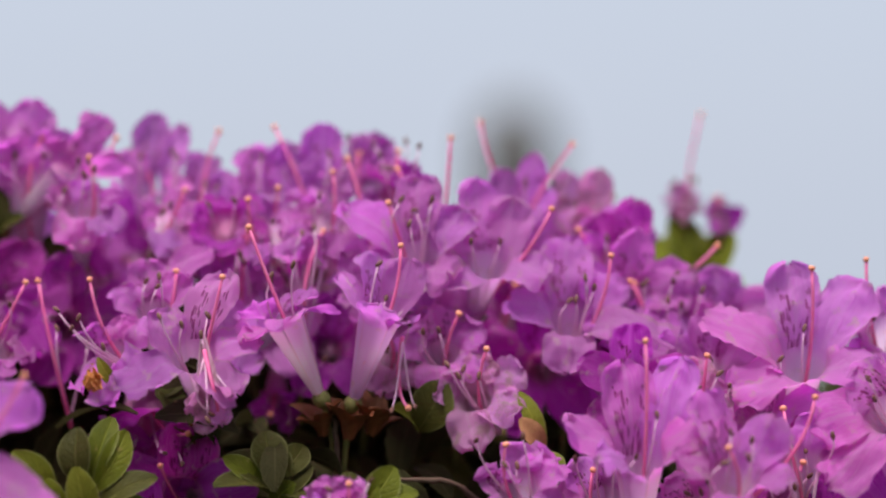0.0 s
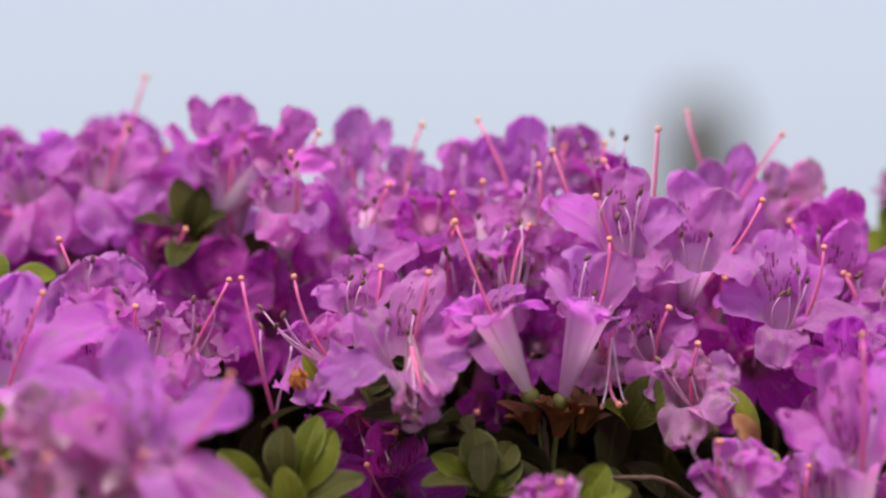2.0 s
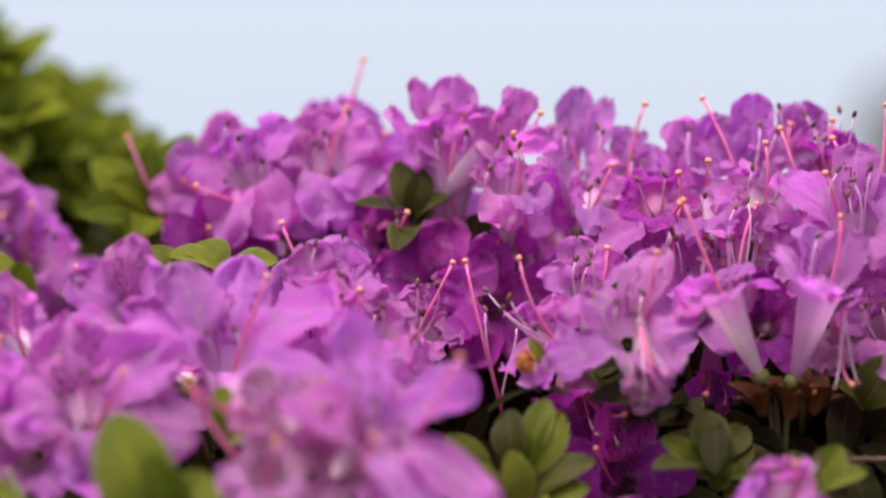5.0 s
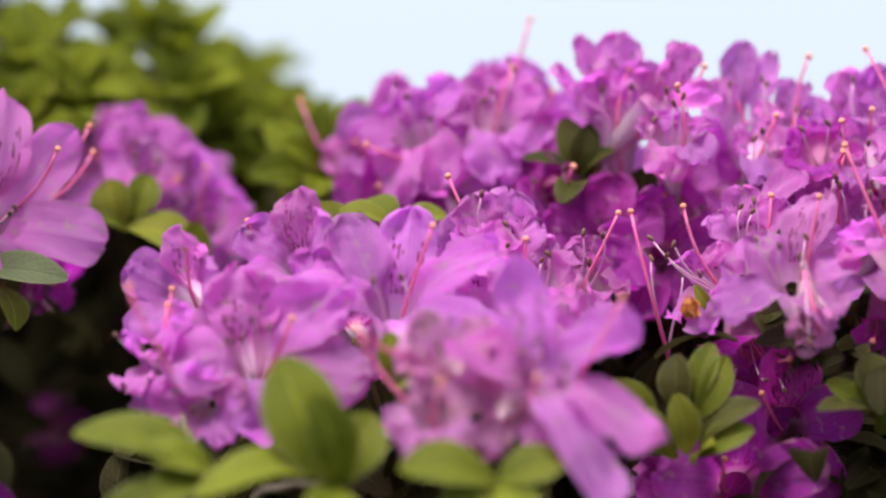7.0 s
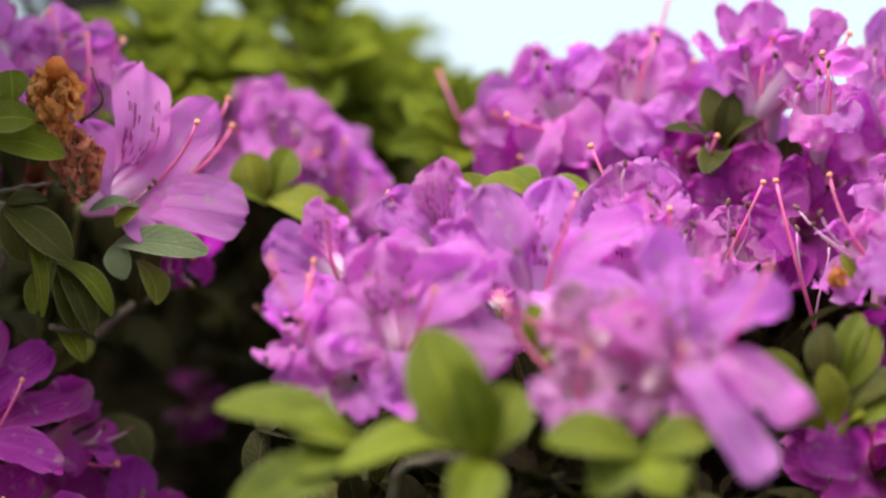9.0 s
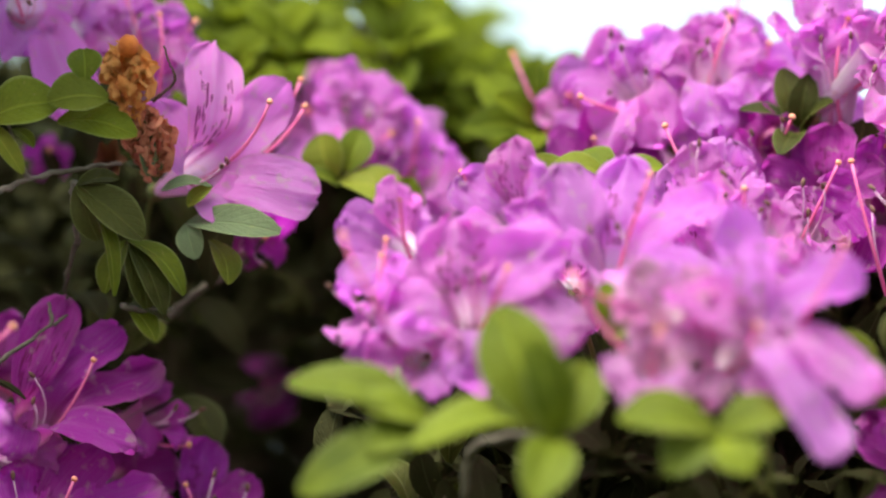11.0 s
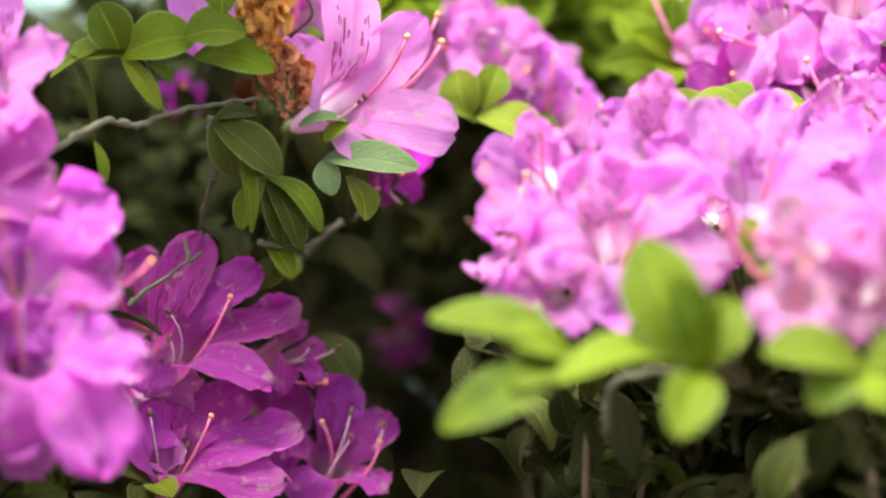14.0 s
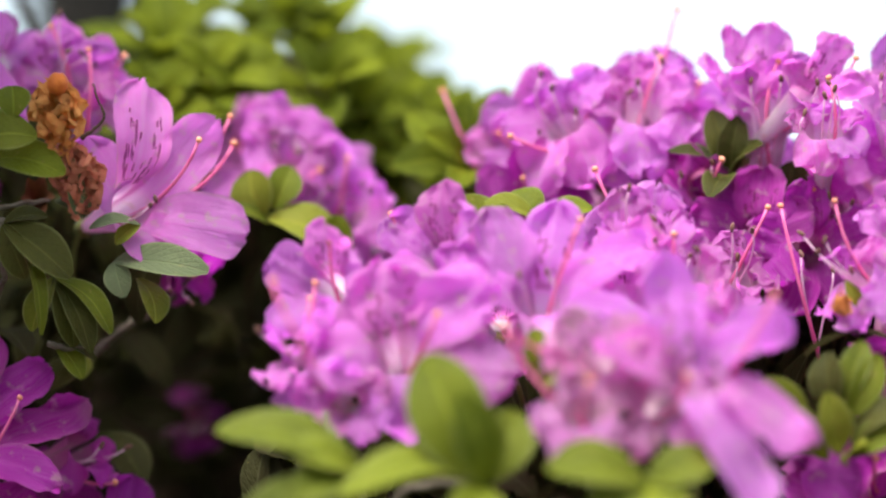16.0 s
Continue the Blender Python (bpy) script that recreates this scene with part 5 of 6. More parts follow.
bloom("half", (-0.0352, 0.7007, 0.7517), (0.1631, -0.9342, 0.3172), (0.0000, -0.0267, 0.9996), 0.75)
bloom("half", (-0.0089, 0.7004, 0.7604), (-0.1504, -0.8659, 0.4770), (0.0000, -0.0267, 0.9996), 0.80)
bloom("deep", (-0.0215, 0.7007, 0.7489), (-0.0000, -0.9891, 0.1473), (0.0000, -0.0267, 0.9996), 0.60)
bloom("half", (-0.0023, 0.7006, 0.7533), (0.1504, -0.8659, 0.4770), (0.0000, -0.0267, 0.9996), 0.75)
bloom("deep", (0.0197, 0.7008, 0.7462), (-0.0000, -0.9996, -0.0267), (0.0000, -0.0267, 0.9996), 0.80)
bloom("half", (0.0339, 0.7005, 0.7577), (0.3214, -0.8919, 0.3183), (0.0000, -0.0267, 0.9996), 0.85)
bloom("half", (0.0542, 0.7075, 0.7517), (-0.0000, -0.9173, 0.3983), (0.0000, -0.0267, 0.9996), 0.85)
bloom("half", (0.0606, 0.6807, 0.7335), (-0.0000, -0.9485, 0.3168), (0.0000, -0.0267, 0.9996), 0.80)
bloom("half", (0.0510, 0.6872, 0.7446), (-0.1504, -0.8659, 0.4770), (0.0000, -0.0267, 0.9996), 0.70)
bloom("deep", (0.0361, 0.6805, 0.7410), (-0.0000, -0.9485, 0.3168), (0.0000, -0.0267, 0.9996), 0.70)
bloom("half", (0.0335, 0.7138, 0.7673), (0.2962, -0.8269, 0.4781), (0.0000, -0.0267, 0.9996), 0.60)
bloom("deep", (0.0755, 0.6808, 0.7303), (-0.0000, -0.9996, -0.0267), (0.0000, -0.0267, 0.9996), 0.80)
bloom("half", (-0.1265, 0.7269, 0.7792), (-0.2277, -0.9185, 0.3234), (0.0198, -0.0253, 0.9995), 0.80)
bloom("half", (-0.1032, 0.7292, 0.7771), (0.2586, -0.9135, 0.3139), (0.0198, -0.0253, 0.9995), 0.80)
bloom("half", (-0.1106, 0.7352, 0.7826), (0.2513, -0.8834, 0.3955), (0.0198, -0.0253, 0.9995), 0.80)
bloom("half", (-0.1277, 0.7269, 0.7748), (-0.4138, -0.9102, -0.0149), (0.0198, -0.0253, 0.9995), 0.80)
bloom("deep", (-0.0931, 0.7170, 0.7594), (0.0985, -0.9676, 0.2325), (0.0198, -0.0253, 0.9995), 0.75)
bloom("deep", (-0.0844, 0.7179, 0.7571), (0.2640, -0.9367, 0.2300), (0.0198, -0.0253, 0.9995), 0.75)
bloom("half", (-0.0716, 0.7257, 0.7680), (0.0985, -0.9676, 0.2325), (0.0198, -0.0253, 0.9995), 0.80)
bloom("half", (-0.1538, 0.6568, 0.7474), (-0.2277, -0.9185, 0.3234), (0.0198, -0.0253, 0.9995), 0.80)
bloom("half", (-0.0960, 0.6660, 0.7393), (0.0960, -0.9124, 0.3978), (0.0198, -0.0253, 0.9995), 0.80)
bloom("half", (-0.1287, 0.6833, 0.7406), (0.0967, -0.9949, -0.0271), (0.0198, -0.0253, 0.9995), 0.60)
bloom("half", (-0.1493, 0.6440, 0.7286), (0.0967, -0.9949, -0.0271), (0.0198, -0.0253, 0.9995), 0.60)
bloom("half", (-0.1004, 0.7326, 0.7805), (0.2105, -0.9303, 0.3004), (0.0391, -0.0364, 0.9986), 0.75)
bloom("half", (-0.1346, 0.6638, 0.7526), (-0.2289, -0.8003, 0.5542), (0.0391, -0.0364, 0.9986), 0.80)
bloom("half", (-0.1746, 0.7345, 0.7717), (0.2105, -0.9303, 0.3004), (0.0391, -0.0364, 0.9986), 0.80)
bloom("half", (-0.2148, 0.7112, 0.7883), (0.5300, -0.8391, 0.1226), (0.0391, -0.0364, 0.9986), 0.55)
bloom("half", (-0.2316, 0.7037, 0.7958), (0.2134, -0.9682, 0.1303), (0.0391, -0.0364, 0.9986), 0.65)
bloom("deep", (-0.2385, 0.7102, 0.7730), (0.1838, -0.9054, -0.3827), (0.0391, -0.0364, 0.9986), 0.32)
bloom("deep", (-0.2403, 0.6911, 0.7246), (-0.1281, -0.9814, 0.1432), (0.0391, -0.0364, 0.9986), 0.90)
bloom("deep", (-0.2228, 0.6957, 0.7065), (0.3774, -0.9175, 0.1257), (0.0391, -0.0364, 0.9986), 0.80)
bloom("half", (-0.2375, 0.6785, 0.7084), (0.0481, -0.9508, 0.3060), (0.0391, -0.0364, 0.9986), 0.90)
bloom("half", (-0.2512, 0.6356, 0.7659), (0.0898, -0.8720, 0.4812), (0.0361, -0.0183, 0.9992), 1.10)
bloom("half", (-0.2506, 0.6354, 0.7413), (0.5674, -0.8118, 0.1385), (0.0361, -0.0183, 0.9992), 1.00)
bloom("half", (-0.2474, 0.6276, 0.7128), (0.0829, -0.9963, -0.0212), (0.0361, -0.0183, 0.9992), 1.00)
bloom("half", (-0.1150, 0.7247, 0.7738), (0.0182, -0.8784, 0.4776), (0.0198, -0.0253, 0.9995), 0.80)
bloom("half", (-0.1244, 0.7273, 0.7713), (-0.0730, -0.9860, 0.1502), (0.0198, -0.0253, 0.9995), 0.75)
bloom("deep", (-0.1062, 0.7257, 0.7687), (0.2640, -0.9367, 0.2300), (0.0198, -0.0253, 0.9995), 0.70)
bloom("faded", (-0.1053, 0.6466, 0.7329), (0.3670, -0.8819, 0.2960), (0.0391, -0.0364, 0.9986), 0.60)
bloom("faded", (-0.0932, 0.6322, 0.7260), (0.3670, -0.8819, 0.2960), (0.0391, -0.0364, 0.9986), 0.75)
bloom("half", (-0.1102, 0.6869, 0.7494), (0.2596, -0.8846, 0.3875), (0.0297, -0.0314, 0.9991), 0.75)
bloom("half", (-0.1049, 0.6812, 0.7419), (0.3441, -0.8883, 0.3042), (0.0297, -0.0314, 0.9991), 0.70)
bloom("half", (-0.1856, 0.7319, 0.7766), (-0.1281, -0.9814, 0.1432), (0.0391, -0.0364, 0.9986), 0.80)
bloom("half", (-0.1661, 0.7369, 0.7588), (0.3774, -0.9175, 0.1257), (0.0391, -0.0364, 0.9986), 0.80)
# low whorl, coloured dark in place of the deep shade on it
shoot = leafy_shoot((-0.0305, 0.6708, 0.7222))
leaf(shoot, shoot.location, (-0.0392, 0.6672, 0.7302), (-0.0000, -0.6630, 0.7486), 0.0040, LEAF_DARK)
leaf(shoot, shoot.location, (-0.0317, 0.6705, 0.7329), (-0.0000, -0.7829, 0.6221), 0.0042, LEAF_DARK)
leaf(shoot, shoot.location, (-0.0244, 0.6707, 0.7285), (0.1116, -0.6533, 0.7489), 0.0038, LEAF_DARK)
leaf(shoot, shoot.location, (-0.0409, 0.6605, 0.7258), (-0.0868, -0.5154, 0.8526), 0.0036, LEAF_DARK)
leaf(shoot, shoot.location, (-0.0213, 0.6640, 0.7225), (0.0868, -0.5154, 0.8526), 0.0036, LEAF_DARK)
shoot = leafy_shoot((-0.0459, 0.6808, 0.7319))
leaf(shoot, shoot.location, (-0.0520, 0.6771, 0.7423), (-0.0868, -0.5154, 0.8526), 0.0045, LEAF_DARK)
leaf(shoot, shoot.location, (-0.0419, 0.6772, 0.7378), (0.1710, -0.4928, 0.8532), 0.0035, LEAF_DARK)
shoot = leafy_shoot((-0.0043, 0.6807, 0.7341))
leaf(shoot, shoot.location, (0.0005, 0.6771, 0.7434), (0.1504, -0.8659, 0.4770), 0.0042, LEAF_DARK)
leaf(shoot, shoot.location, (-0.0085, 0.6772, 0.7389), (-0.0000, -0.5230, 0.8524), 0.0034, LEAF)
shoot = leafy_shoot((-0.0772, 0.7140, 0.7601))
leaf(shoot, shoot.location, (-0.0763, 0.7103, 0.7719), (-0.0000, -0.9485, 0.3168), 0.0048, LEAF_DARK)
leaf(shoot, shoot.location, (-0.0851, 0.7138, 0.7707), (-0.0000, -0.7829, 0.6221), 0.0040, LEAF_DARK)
shoot = leafy_shoot((0.0194, 0.6740, 0.7305))
leaf(shoot, shoot.location, (0.0151, 0.6704, 0.7367), (0.3303, -0.9143, 0.2345), 0.0022, DRY_LEAF)
leaf(shoot, shoot.location, (0.0150, 0.6737, 0.7418), (0.1330, -0.7713, 0.6224), 0.0020, LEAF_BRIGHT)
leaf(shoot, shoot.location, (0.0213, 0.6673, 0.7255), (-0.0000, -0.7829, 0.6221), 0.0030, LEAF)
shoot = leafy_shoot((0.0531, 0.7384, 0.7627))
leaf(shoot, shoot.location, (0.0425, 0.7348, 0.7718), (-0.0000, -0.7829, 0.6221), 0.0042, LEAF)
leaf(shoot, shoot.location, (0.0479, 0.7380, 0.7774), (-0.0000, -0.7829, 0.6221), 0.0040, LEAF)
leaf(shoot, shoot.location, (0.0592, 0.7348, 0.7730), (-0.0000, -0.7829, 0.6221), 0.0042, LEAF)
leaf(shoot, shoot.location, (0.0598, 0.7286, 0.7609), (0.1116, -0.6533, 0.7489), 0.0040, LEAF)
leaf(shoot, shoot.location, (0.0467, 0.7287, 0.7597), (-0.1116, -0.6533, 0.7489), 0.0040, LEAF)
shoot = leafy_shoot((-0.0884, 0.7104, 0.7695))
leaf(shoot, shoot.location, (-0.0914, 0.7097, 0.7826), (0.0936, -0.8743, 0.4762), 0.0032, LEAF_DARK)
leaf(shoot, shoot.location, (-0.0860, 0.7069, 0.7807), (0.2181, -0.7540, 0.6197), 0.0030, LEAF_DARK)
leaf(shoot, shoot.location, (-0.0982, 0.7024, 0.7754), (-0.0216, -0.5203, 0.8537), 0.0030, LEAF_DARK)
leaf(shoot, shoot.location, (-0.0822, 0.7040, 0.7757), (0.1875, -0.6384, 0.7465), 0.0030, LEAF_DARK)
leaf(shoot, shoot.location, (-0.0907, 0.6965, 0.7665), (0.0655, -0.5194, 0.8520), 0.0030, LEAF_DARK)
shoot = leafy_shoot((-0.0779, 0.7253, 0.7603))
leaf(shoot, shoot.location, (-0.0779, 0.7216, 0.7708), (0.0976, -0.9436, 0.3163), 0.0043, LEAF_DARK)
shoot = leafy_shoot((-0.1285, 0.6897, 0.7570))
leaf(shoot, shoot.location, (-0.1428, 0.6780, 0.7602), (-0.0216, -0.5203, 0.8537), 0.0042, LEAF_BRIGHT)
leaf(shoot, shoot.location, (-0.1364, 0.6853, 0.7662), (0.0868, -0.7785, 0.6217), 0.0040, LEAF_BRIGHT)
leaf(shoot, shoot.location, (-0.1288, 0.6861, 0.7643), (0.0773, -0.6590, 0.7482), 0.0036, LEAF)
shoot = leafy_shoot((-0.1221, 0.6902, 0.7611))
leaf(shoot, shoot.location, (-0.1314, 0.6858, 0.7654), (-0.0216, -0.5203, 0.8537), 0.0038, LEAF_BRIGHT)
leaf(shoot, shoot.location, (-0.1278, 0.6929, 0.7677), (0.0773, -0.6590, 0.7482), 0.0036, LEAF)
leaf(shoot, shoot.location, (-0.1125, 0.6911, 0.7641), (0.1875, -0.6384, 0.7465), 0.0032, LEAF)
shoot = leafy_shoot((-0.1675, 0.7099, 0.7541))
leaf(shoot, shoot.location, (-0.1636, 0.7032, 0.7638), (0.3431, -0.7070, 0.6184), 0.0040, LEAF)
# near row of leaves, set a step darker in colour to show them shaded
shoot = leafy_shoot((-0.1204, 0.6164, 0.7146))
leaf(shoot, shoot.location, (-0.1294, 0.6142, 0.7363), (-0.0239, -0.8826, 0.4695), 0.0068, LEAF)
leaf(shoot, shoot.location, (-0.1218, 0.6085, 0.7292), (0.1943, -0.8210, 0.5369), 0.0046, LEAF)
leaf(shoot, shoot.location, (-0.1412, 0.6014, 0.7158), (0.0523, -0.5308, 0.8459), 0.0050, LEAF)
leaf(shoot, shoot.location, (-0.1219, 0.6026, 0.7051), (0.2134, -0.9682, 0.1303), 0.0048, LEAF)
leaf(shoot, shoot.location, (-0.1150, 0.6205, 0.7267), (0.4321, -0.6711, 0.6024), 0.0045, LEAF_MID)
shoot = leafy_shoot((-0.1413, 0.6174, 0.7161))
leaf(shoot, shoot.location, (-0.1639, 0.6100, 0.7263), (0.0532, -0.6026, 0.7963), 0.0052, LEAF_MID)
leaf(shoot, shoot.location, (-0.1524, 0.6092, 0.7222), (0.1648, -0.6557, 0.7368), 0.0040, LEAF)
leaf(shoot, shoot.location, (-0.1618, 0.6043, 0.7075), (0.0535, -0.7883, 0.6129), 0.0056, LEAF_MID)
leaf(shoot, shoot.location, (-0.1505, 0.6065, 0.7137), (0.1859, -0.7716, 0.6083), 0.0044, LEAF_MID)
shoot = leafy_shoot((-0.0937, 0.6187, 0.7138))
leaf(shoot, shoot.location, (-0.1086, 0.6118, 0.7180), (0.0537, -0.6697, 0.7407), 0.0055, LEAF_MID)
leaf(shoot, shoot.location, (-0.0825, 0.6209, 0.7186), (0.2718, -0.6226, 0.7338), 0.0046, LEAF_MID)
leaf(shoot, shoot.location, (-0.1011, 0.6104, 0.7086), (0.2013, -0.8641, 0.4614), 0.0045, LEAF_MID)
leaf(shoot, shoot.location, (-0.0875, 0.6133, 0.7081), (0.2013, -0.8641, 0.4614), 0.0045, LEAF)
shoot = leafy_shoot((-0.1150, 0.6412, 0.7307))
leaf(shoot, shoot.location, (-0.1151, 0.6407, 0.7405), (0.3670, -0.8819, 0.2960), 0.0030, LEAF)
leaf(shoot, shoot.location, (-0.1081, 0.6425, 0.7344), (0.4321, -0.6711, 0.6024), 0.0030, LEAF_BRIGHT)
shoot = leafy_shoot((-0.2329, 0.6553, 0.7753), "olive-green azalea shoot with broad downy leaves")
leaf(shoot, shoot.location, (-0.2191, 0.6561, 0.7789), (0.1952, -0.7844, 0.5887), 0.0060, LEAF)
leaf(shoot, shoot.location, (-0.2358, 0.6511, 0.7845), (-0.0058, -0.7875, 0.6162), 0.0044, LEAF_MID)
leaf(shoot, shoot.location, (-0.2249, 0.6534, 0.7655), (0.4889, -0.7000, 0.5206), 0.0022, LEAF_BRIGHT)
leaf(shoot, (-0.2283, 0.6564, 0.7735), (-0.2235, 0.6555, 0.7701), (0.3732, -0.6287, 0.6822), 0.0015, LEAF)
leaf(shoot, shoot.location, (-0.2415, 0.6512, 0.7765), (0.1725, -0.6643, 0.7273), 0.0034, LEAF_MID)
shoot = leafy_shoot((-0.2321, 0.6555, 0.7759), "olive-green azalea shoot with broad downy leaves")
leaf(shoot, shoot.location, (-0.2397, 0.6505, 0.7753), (-0.1396, -0.5817, 0.8014), 0.0020, LEAF_DARK)
leaf(shoot, shoot.location, (-0.2445, 0.6483, 0.7726), (0.1335, -0.4134, 0.9007), 0.0022, LEAF)
shoot = leafy_shoot((-0.2098, 0.6583, 0.7776), "small bright yellow-green azalea shoot beside a dried flower")
leaf(shoot, (-0.2098, 0.6582, 0.7784), (-0.2198, 0.6529, 0.7787), (0.1373, -0.7467, 0.6508), 0.0053, LEAF_BRIGHT)
leaf(shoot, (-0.2140, 0.6572, 0.7816), (-0.2147, 0.6588, 0.7881), (0.1981, -0.8004, 0.5658), 0.0033, LEAF)
shoot = leafy_shoot((-0.2205, 0.6601, 0.7746), "single broad green azalea leaf below a dried flower")
leaf(shoot, shoot.location, (-0.2055, 0.6605, 0.7725), (0.2438, -0.7724, 0.5864), 0.0043, LEAF)
shoot = leafy_shoot((-0.2073, 0.6670, 0.7757), "small bright yellow-green azalea shoot beside a dried flower")
leaf(shoot, shoot.location, (-0.2066, 0.6642, 0.7713), (0.2279, -0.8331, 0.5039), 0.0018, LEAF_DARK)
leaf(shoot, shoot.location, (-0.2046, 0.6660, 0.7645), (0.4079, -0.7037, 0.5818), 0.0018, LEAF_GREY)
# leaf colours lowered to give the shade below the twig and flower
shoot = leafy_shoot((-0.2179, 0.6626, 0.7628), "drooping dark green azalea shoot under a bare twig")
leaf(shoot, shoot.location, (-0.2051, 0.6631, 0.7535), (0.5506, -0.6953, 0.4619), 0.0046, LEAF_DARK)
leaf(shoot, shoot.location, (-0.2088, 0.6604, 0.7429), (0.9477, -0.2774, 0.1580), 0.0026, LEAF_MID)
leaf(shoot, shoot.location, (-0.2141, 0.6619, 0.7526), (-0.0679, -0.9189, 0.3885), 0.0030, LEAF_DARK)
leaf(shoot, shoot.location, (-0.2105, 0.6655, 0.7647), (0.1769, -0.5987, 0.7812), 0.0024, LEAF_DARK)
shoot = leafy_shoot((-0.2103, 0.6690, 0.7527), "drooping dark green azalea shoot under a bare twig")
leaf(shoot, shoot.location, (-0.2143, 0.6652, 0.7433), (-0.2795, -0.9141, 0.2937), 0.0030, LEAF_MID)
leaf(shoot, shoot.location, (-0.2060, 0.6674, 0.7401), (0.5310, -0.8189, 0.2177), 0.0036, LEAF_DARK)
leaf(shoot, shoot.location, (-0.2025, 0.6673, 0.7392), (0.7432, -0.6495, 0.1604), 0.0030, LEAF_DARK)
leaf(shoot, shoot.location, (-0.1990, 0.6691, 0.7430), (0.8502, -0.4221, 0.3147), 0.0032, LEAF_MID)
shoot = leafy_shoot((-0.2113, 0.6712, 0.7407))
leaf(shoot, shoot.location, (-0.2053, 0.6698, 0.7344), (0.5985, -0.6478, 0.4713), 0.0026, LEAF)
leaf(shoot, shoot.location, (-0.2031, 0.6713, 0.7379), (0.3589, -0.4692, 0.8069), 0.0016, LEAF_DARK)
shoot = leafy_shoot((-0.2000, 0.6736, 0.7557), "grey-green downy azalea leaves under a flower")
leaf(shoot, shoot.location, (-0.1819, 0.6720, 0.7544), (0.3110, -0.7435, 0.5921), 0.0039, LEAF_GREY)
leaf(shoot, shoot.location, (-0.1976, 0.6703, 0.7491), (0.0420, -0.9254, 0.3767), 0.0026, LEAF_GREY)
leaf(shoot, (-0.1960, 0.6747, 0.7524), (-0.1911, 0.6710, 0.7444), (0.7641, -0.5362, 0.3585), 0.0034, LEAF_BRIGHT)
leaf(shoot, (-0.2063, 0.6717, 0.7645), (-0.2103, 0.6706, 0.7676), (0.0585, -0.5550, 0.8298), 0.0018, LEAF_GREY)
shoot = leafy_shoot((-0.1946, 0.6727, 0.7623))
leaf(shoot, shoot.location, (-0.1990, 0.6706, 0.7589), (0.2187, -0.7881, 0.5753), 0.0017, LEAF_BRIGHT)
leaf(shoot, shoot.location, (-0.2032, 0.6684, 0.7624), (0.1769, -0.5987, 0.7812), 0.0018, LEAF_GREY)
shoot = leafy_shoot((-0.2387, 0.6554, 0.7597))
leaf(shoot, shoot.location, (-0.2362, 0.6542, 0.7517), (0.8581, -0.5103, 0.0578), 0.0015, LEAF)
leaf(shoot, shoot.location, (-0.2409, 0.6533, 0.7764), (0.7883, -0.5536, 0.2686), 0.0012, LEAF_DARK)
shoot = leafy_shoot((-0.1774, 0.7031, 0.7631), "bright green azalea shoot between two groups of flowers")
leaf(shoot, (-0.1775, 0.7030, 0.7644), (-0.1634, 0.7033, 0.7597), (0.2693, -0.6389, 0.7206), 0.0054, LEAF_BRIGHT)
leaf(shoot, (-0.1784, 0.7028, 0.7642), (-0.1809, 0.7018, 0.7735), (-0.0949, -0.8509, 0.5167), 0.0042, LEAF_BRIGHT)
leaf(shoot, (-0.1764, 0.7032, 0.7658), (-0.1733, 0.7056, 0.7744), (0.4841, -0.7130, 0.5073), 0.0034, LEAF)
leaf(shoot, shoot.location, (-0.1842, 0.6993, 0.7673), (-0.1384, -0.6959, 0.7046), 0.0022, LEAF_MID)
shoot = leafy_shoot((-0.1359, 0.6941, 0.7575), "small yellow-green azalea shoot behind the flowers")
leaf(shoot, shoot.location, (-0.1510, 0.6887, 0.7592), (0.0644, -0.6311, 0.7731), 0.0034, LEAF_BRIGHT)
leaf(shoot, shoot.location, (-0.1387, 0.6931, 0.7676), (0.1981, -0.8004, 0.5658), 0.0026, LEAF_BRIGHT)
shoot = leafy_shoot((-0.0638, 0.6597, 0.7140))
leaf(shoot, (-0.0704, 0.6591, 0.7221), (-0.0776, 0.6564, 0.7310), (-0.2316, -0.8168, 0.5284), 0.0029, LEAF_MID)
leaf(shoot, (-0.0659, 0.6594, 0.7244), (-0.0667, 0.6591, 0.7353), (-0.2781, -0.9181, 0.2823), 0.0033, LEAF_DARK)
leaf(shoot, (-0.0640, 0.6595, 0.7256), (-0.0602, 0.6625, 0.7374), (0.1692, -0.8850, 0.4338), 0.0027, LEAF_MID)
leaf(shoot, (-0.0637, 0.6595, 0.7234), (-0.0572, 0.6618, 0.7347), (0.5158, -0.8255, 0.2292), 0.0030, LEAF_MID)
leaf(shoot, (-0.0651, 0.6595, 0.7175), (-0.0661, 0.6553, 0.7279), (0.0058, -0.6706, 0.7418), 0.0030, LEAF_BRIGHT)
leaf(shoot, (-0.0627, 0.6597, 0.7193), (-0.0523, 0.6593, 0.7269), (0.4001, -0.5414, 0.7394), 0.0029, LEAF_DARK)
leaf(shoot, (-0.0631, 0.6597, 0.7170), (-0.0534, 0.6573, 0.7220), (0.3126, -0.7473, 0.5863), 0.0032, LEAF_MID)
leaf(shoot, (-0.0670, 0.6594, 0.7165), (-0.0716, 0.6559, 0.7258), (-0.3399, -0.7347, 0.5871), 0.0026, LEAF_MID)
leaf(shoot, (-0.0638, 0.6597, 0.7155), (-0.0603, 0.6548, 0.7197), (0.1517, -0.6037, 0.7826), 0.0026, LEAF_BRIGHT)
shoot = leafy_shoot((-0.0593, 0.6723, 0.7417), "single small pale green leaf tip among the petals")
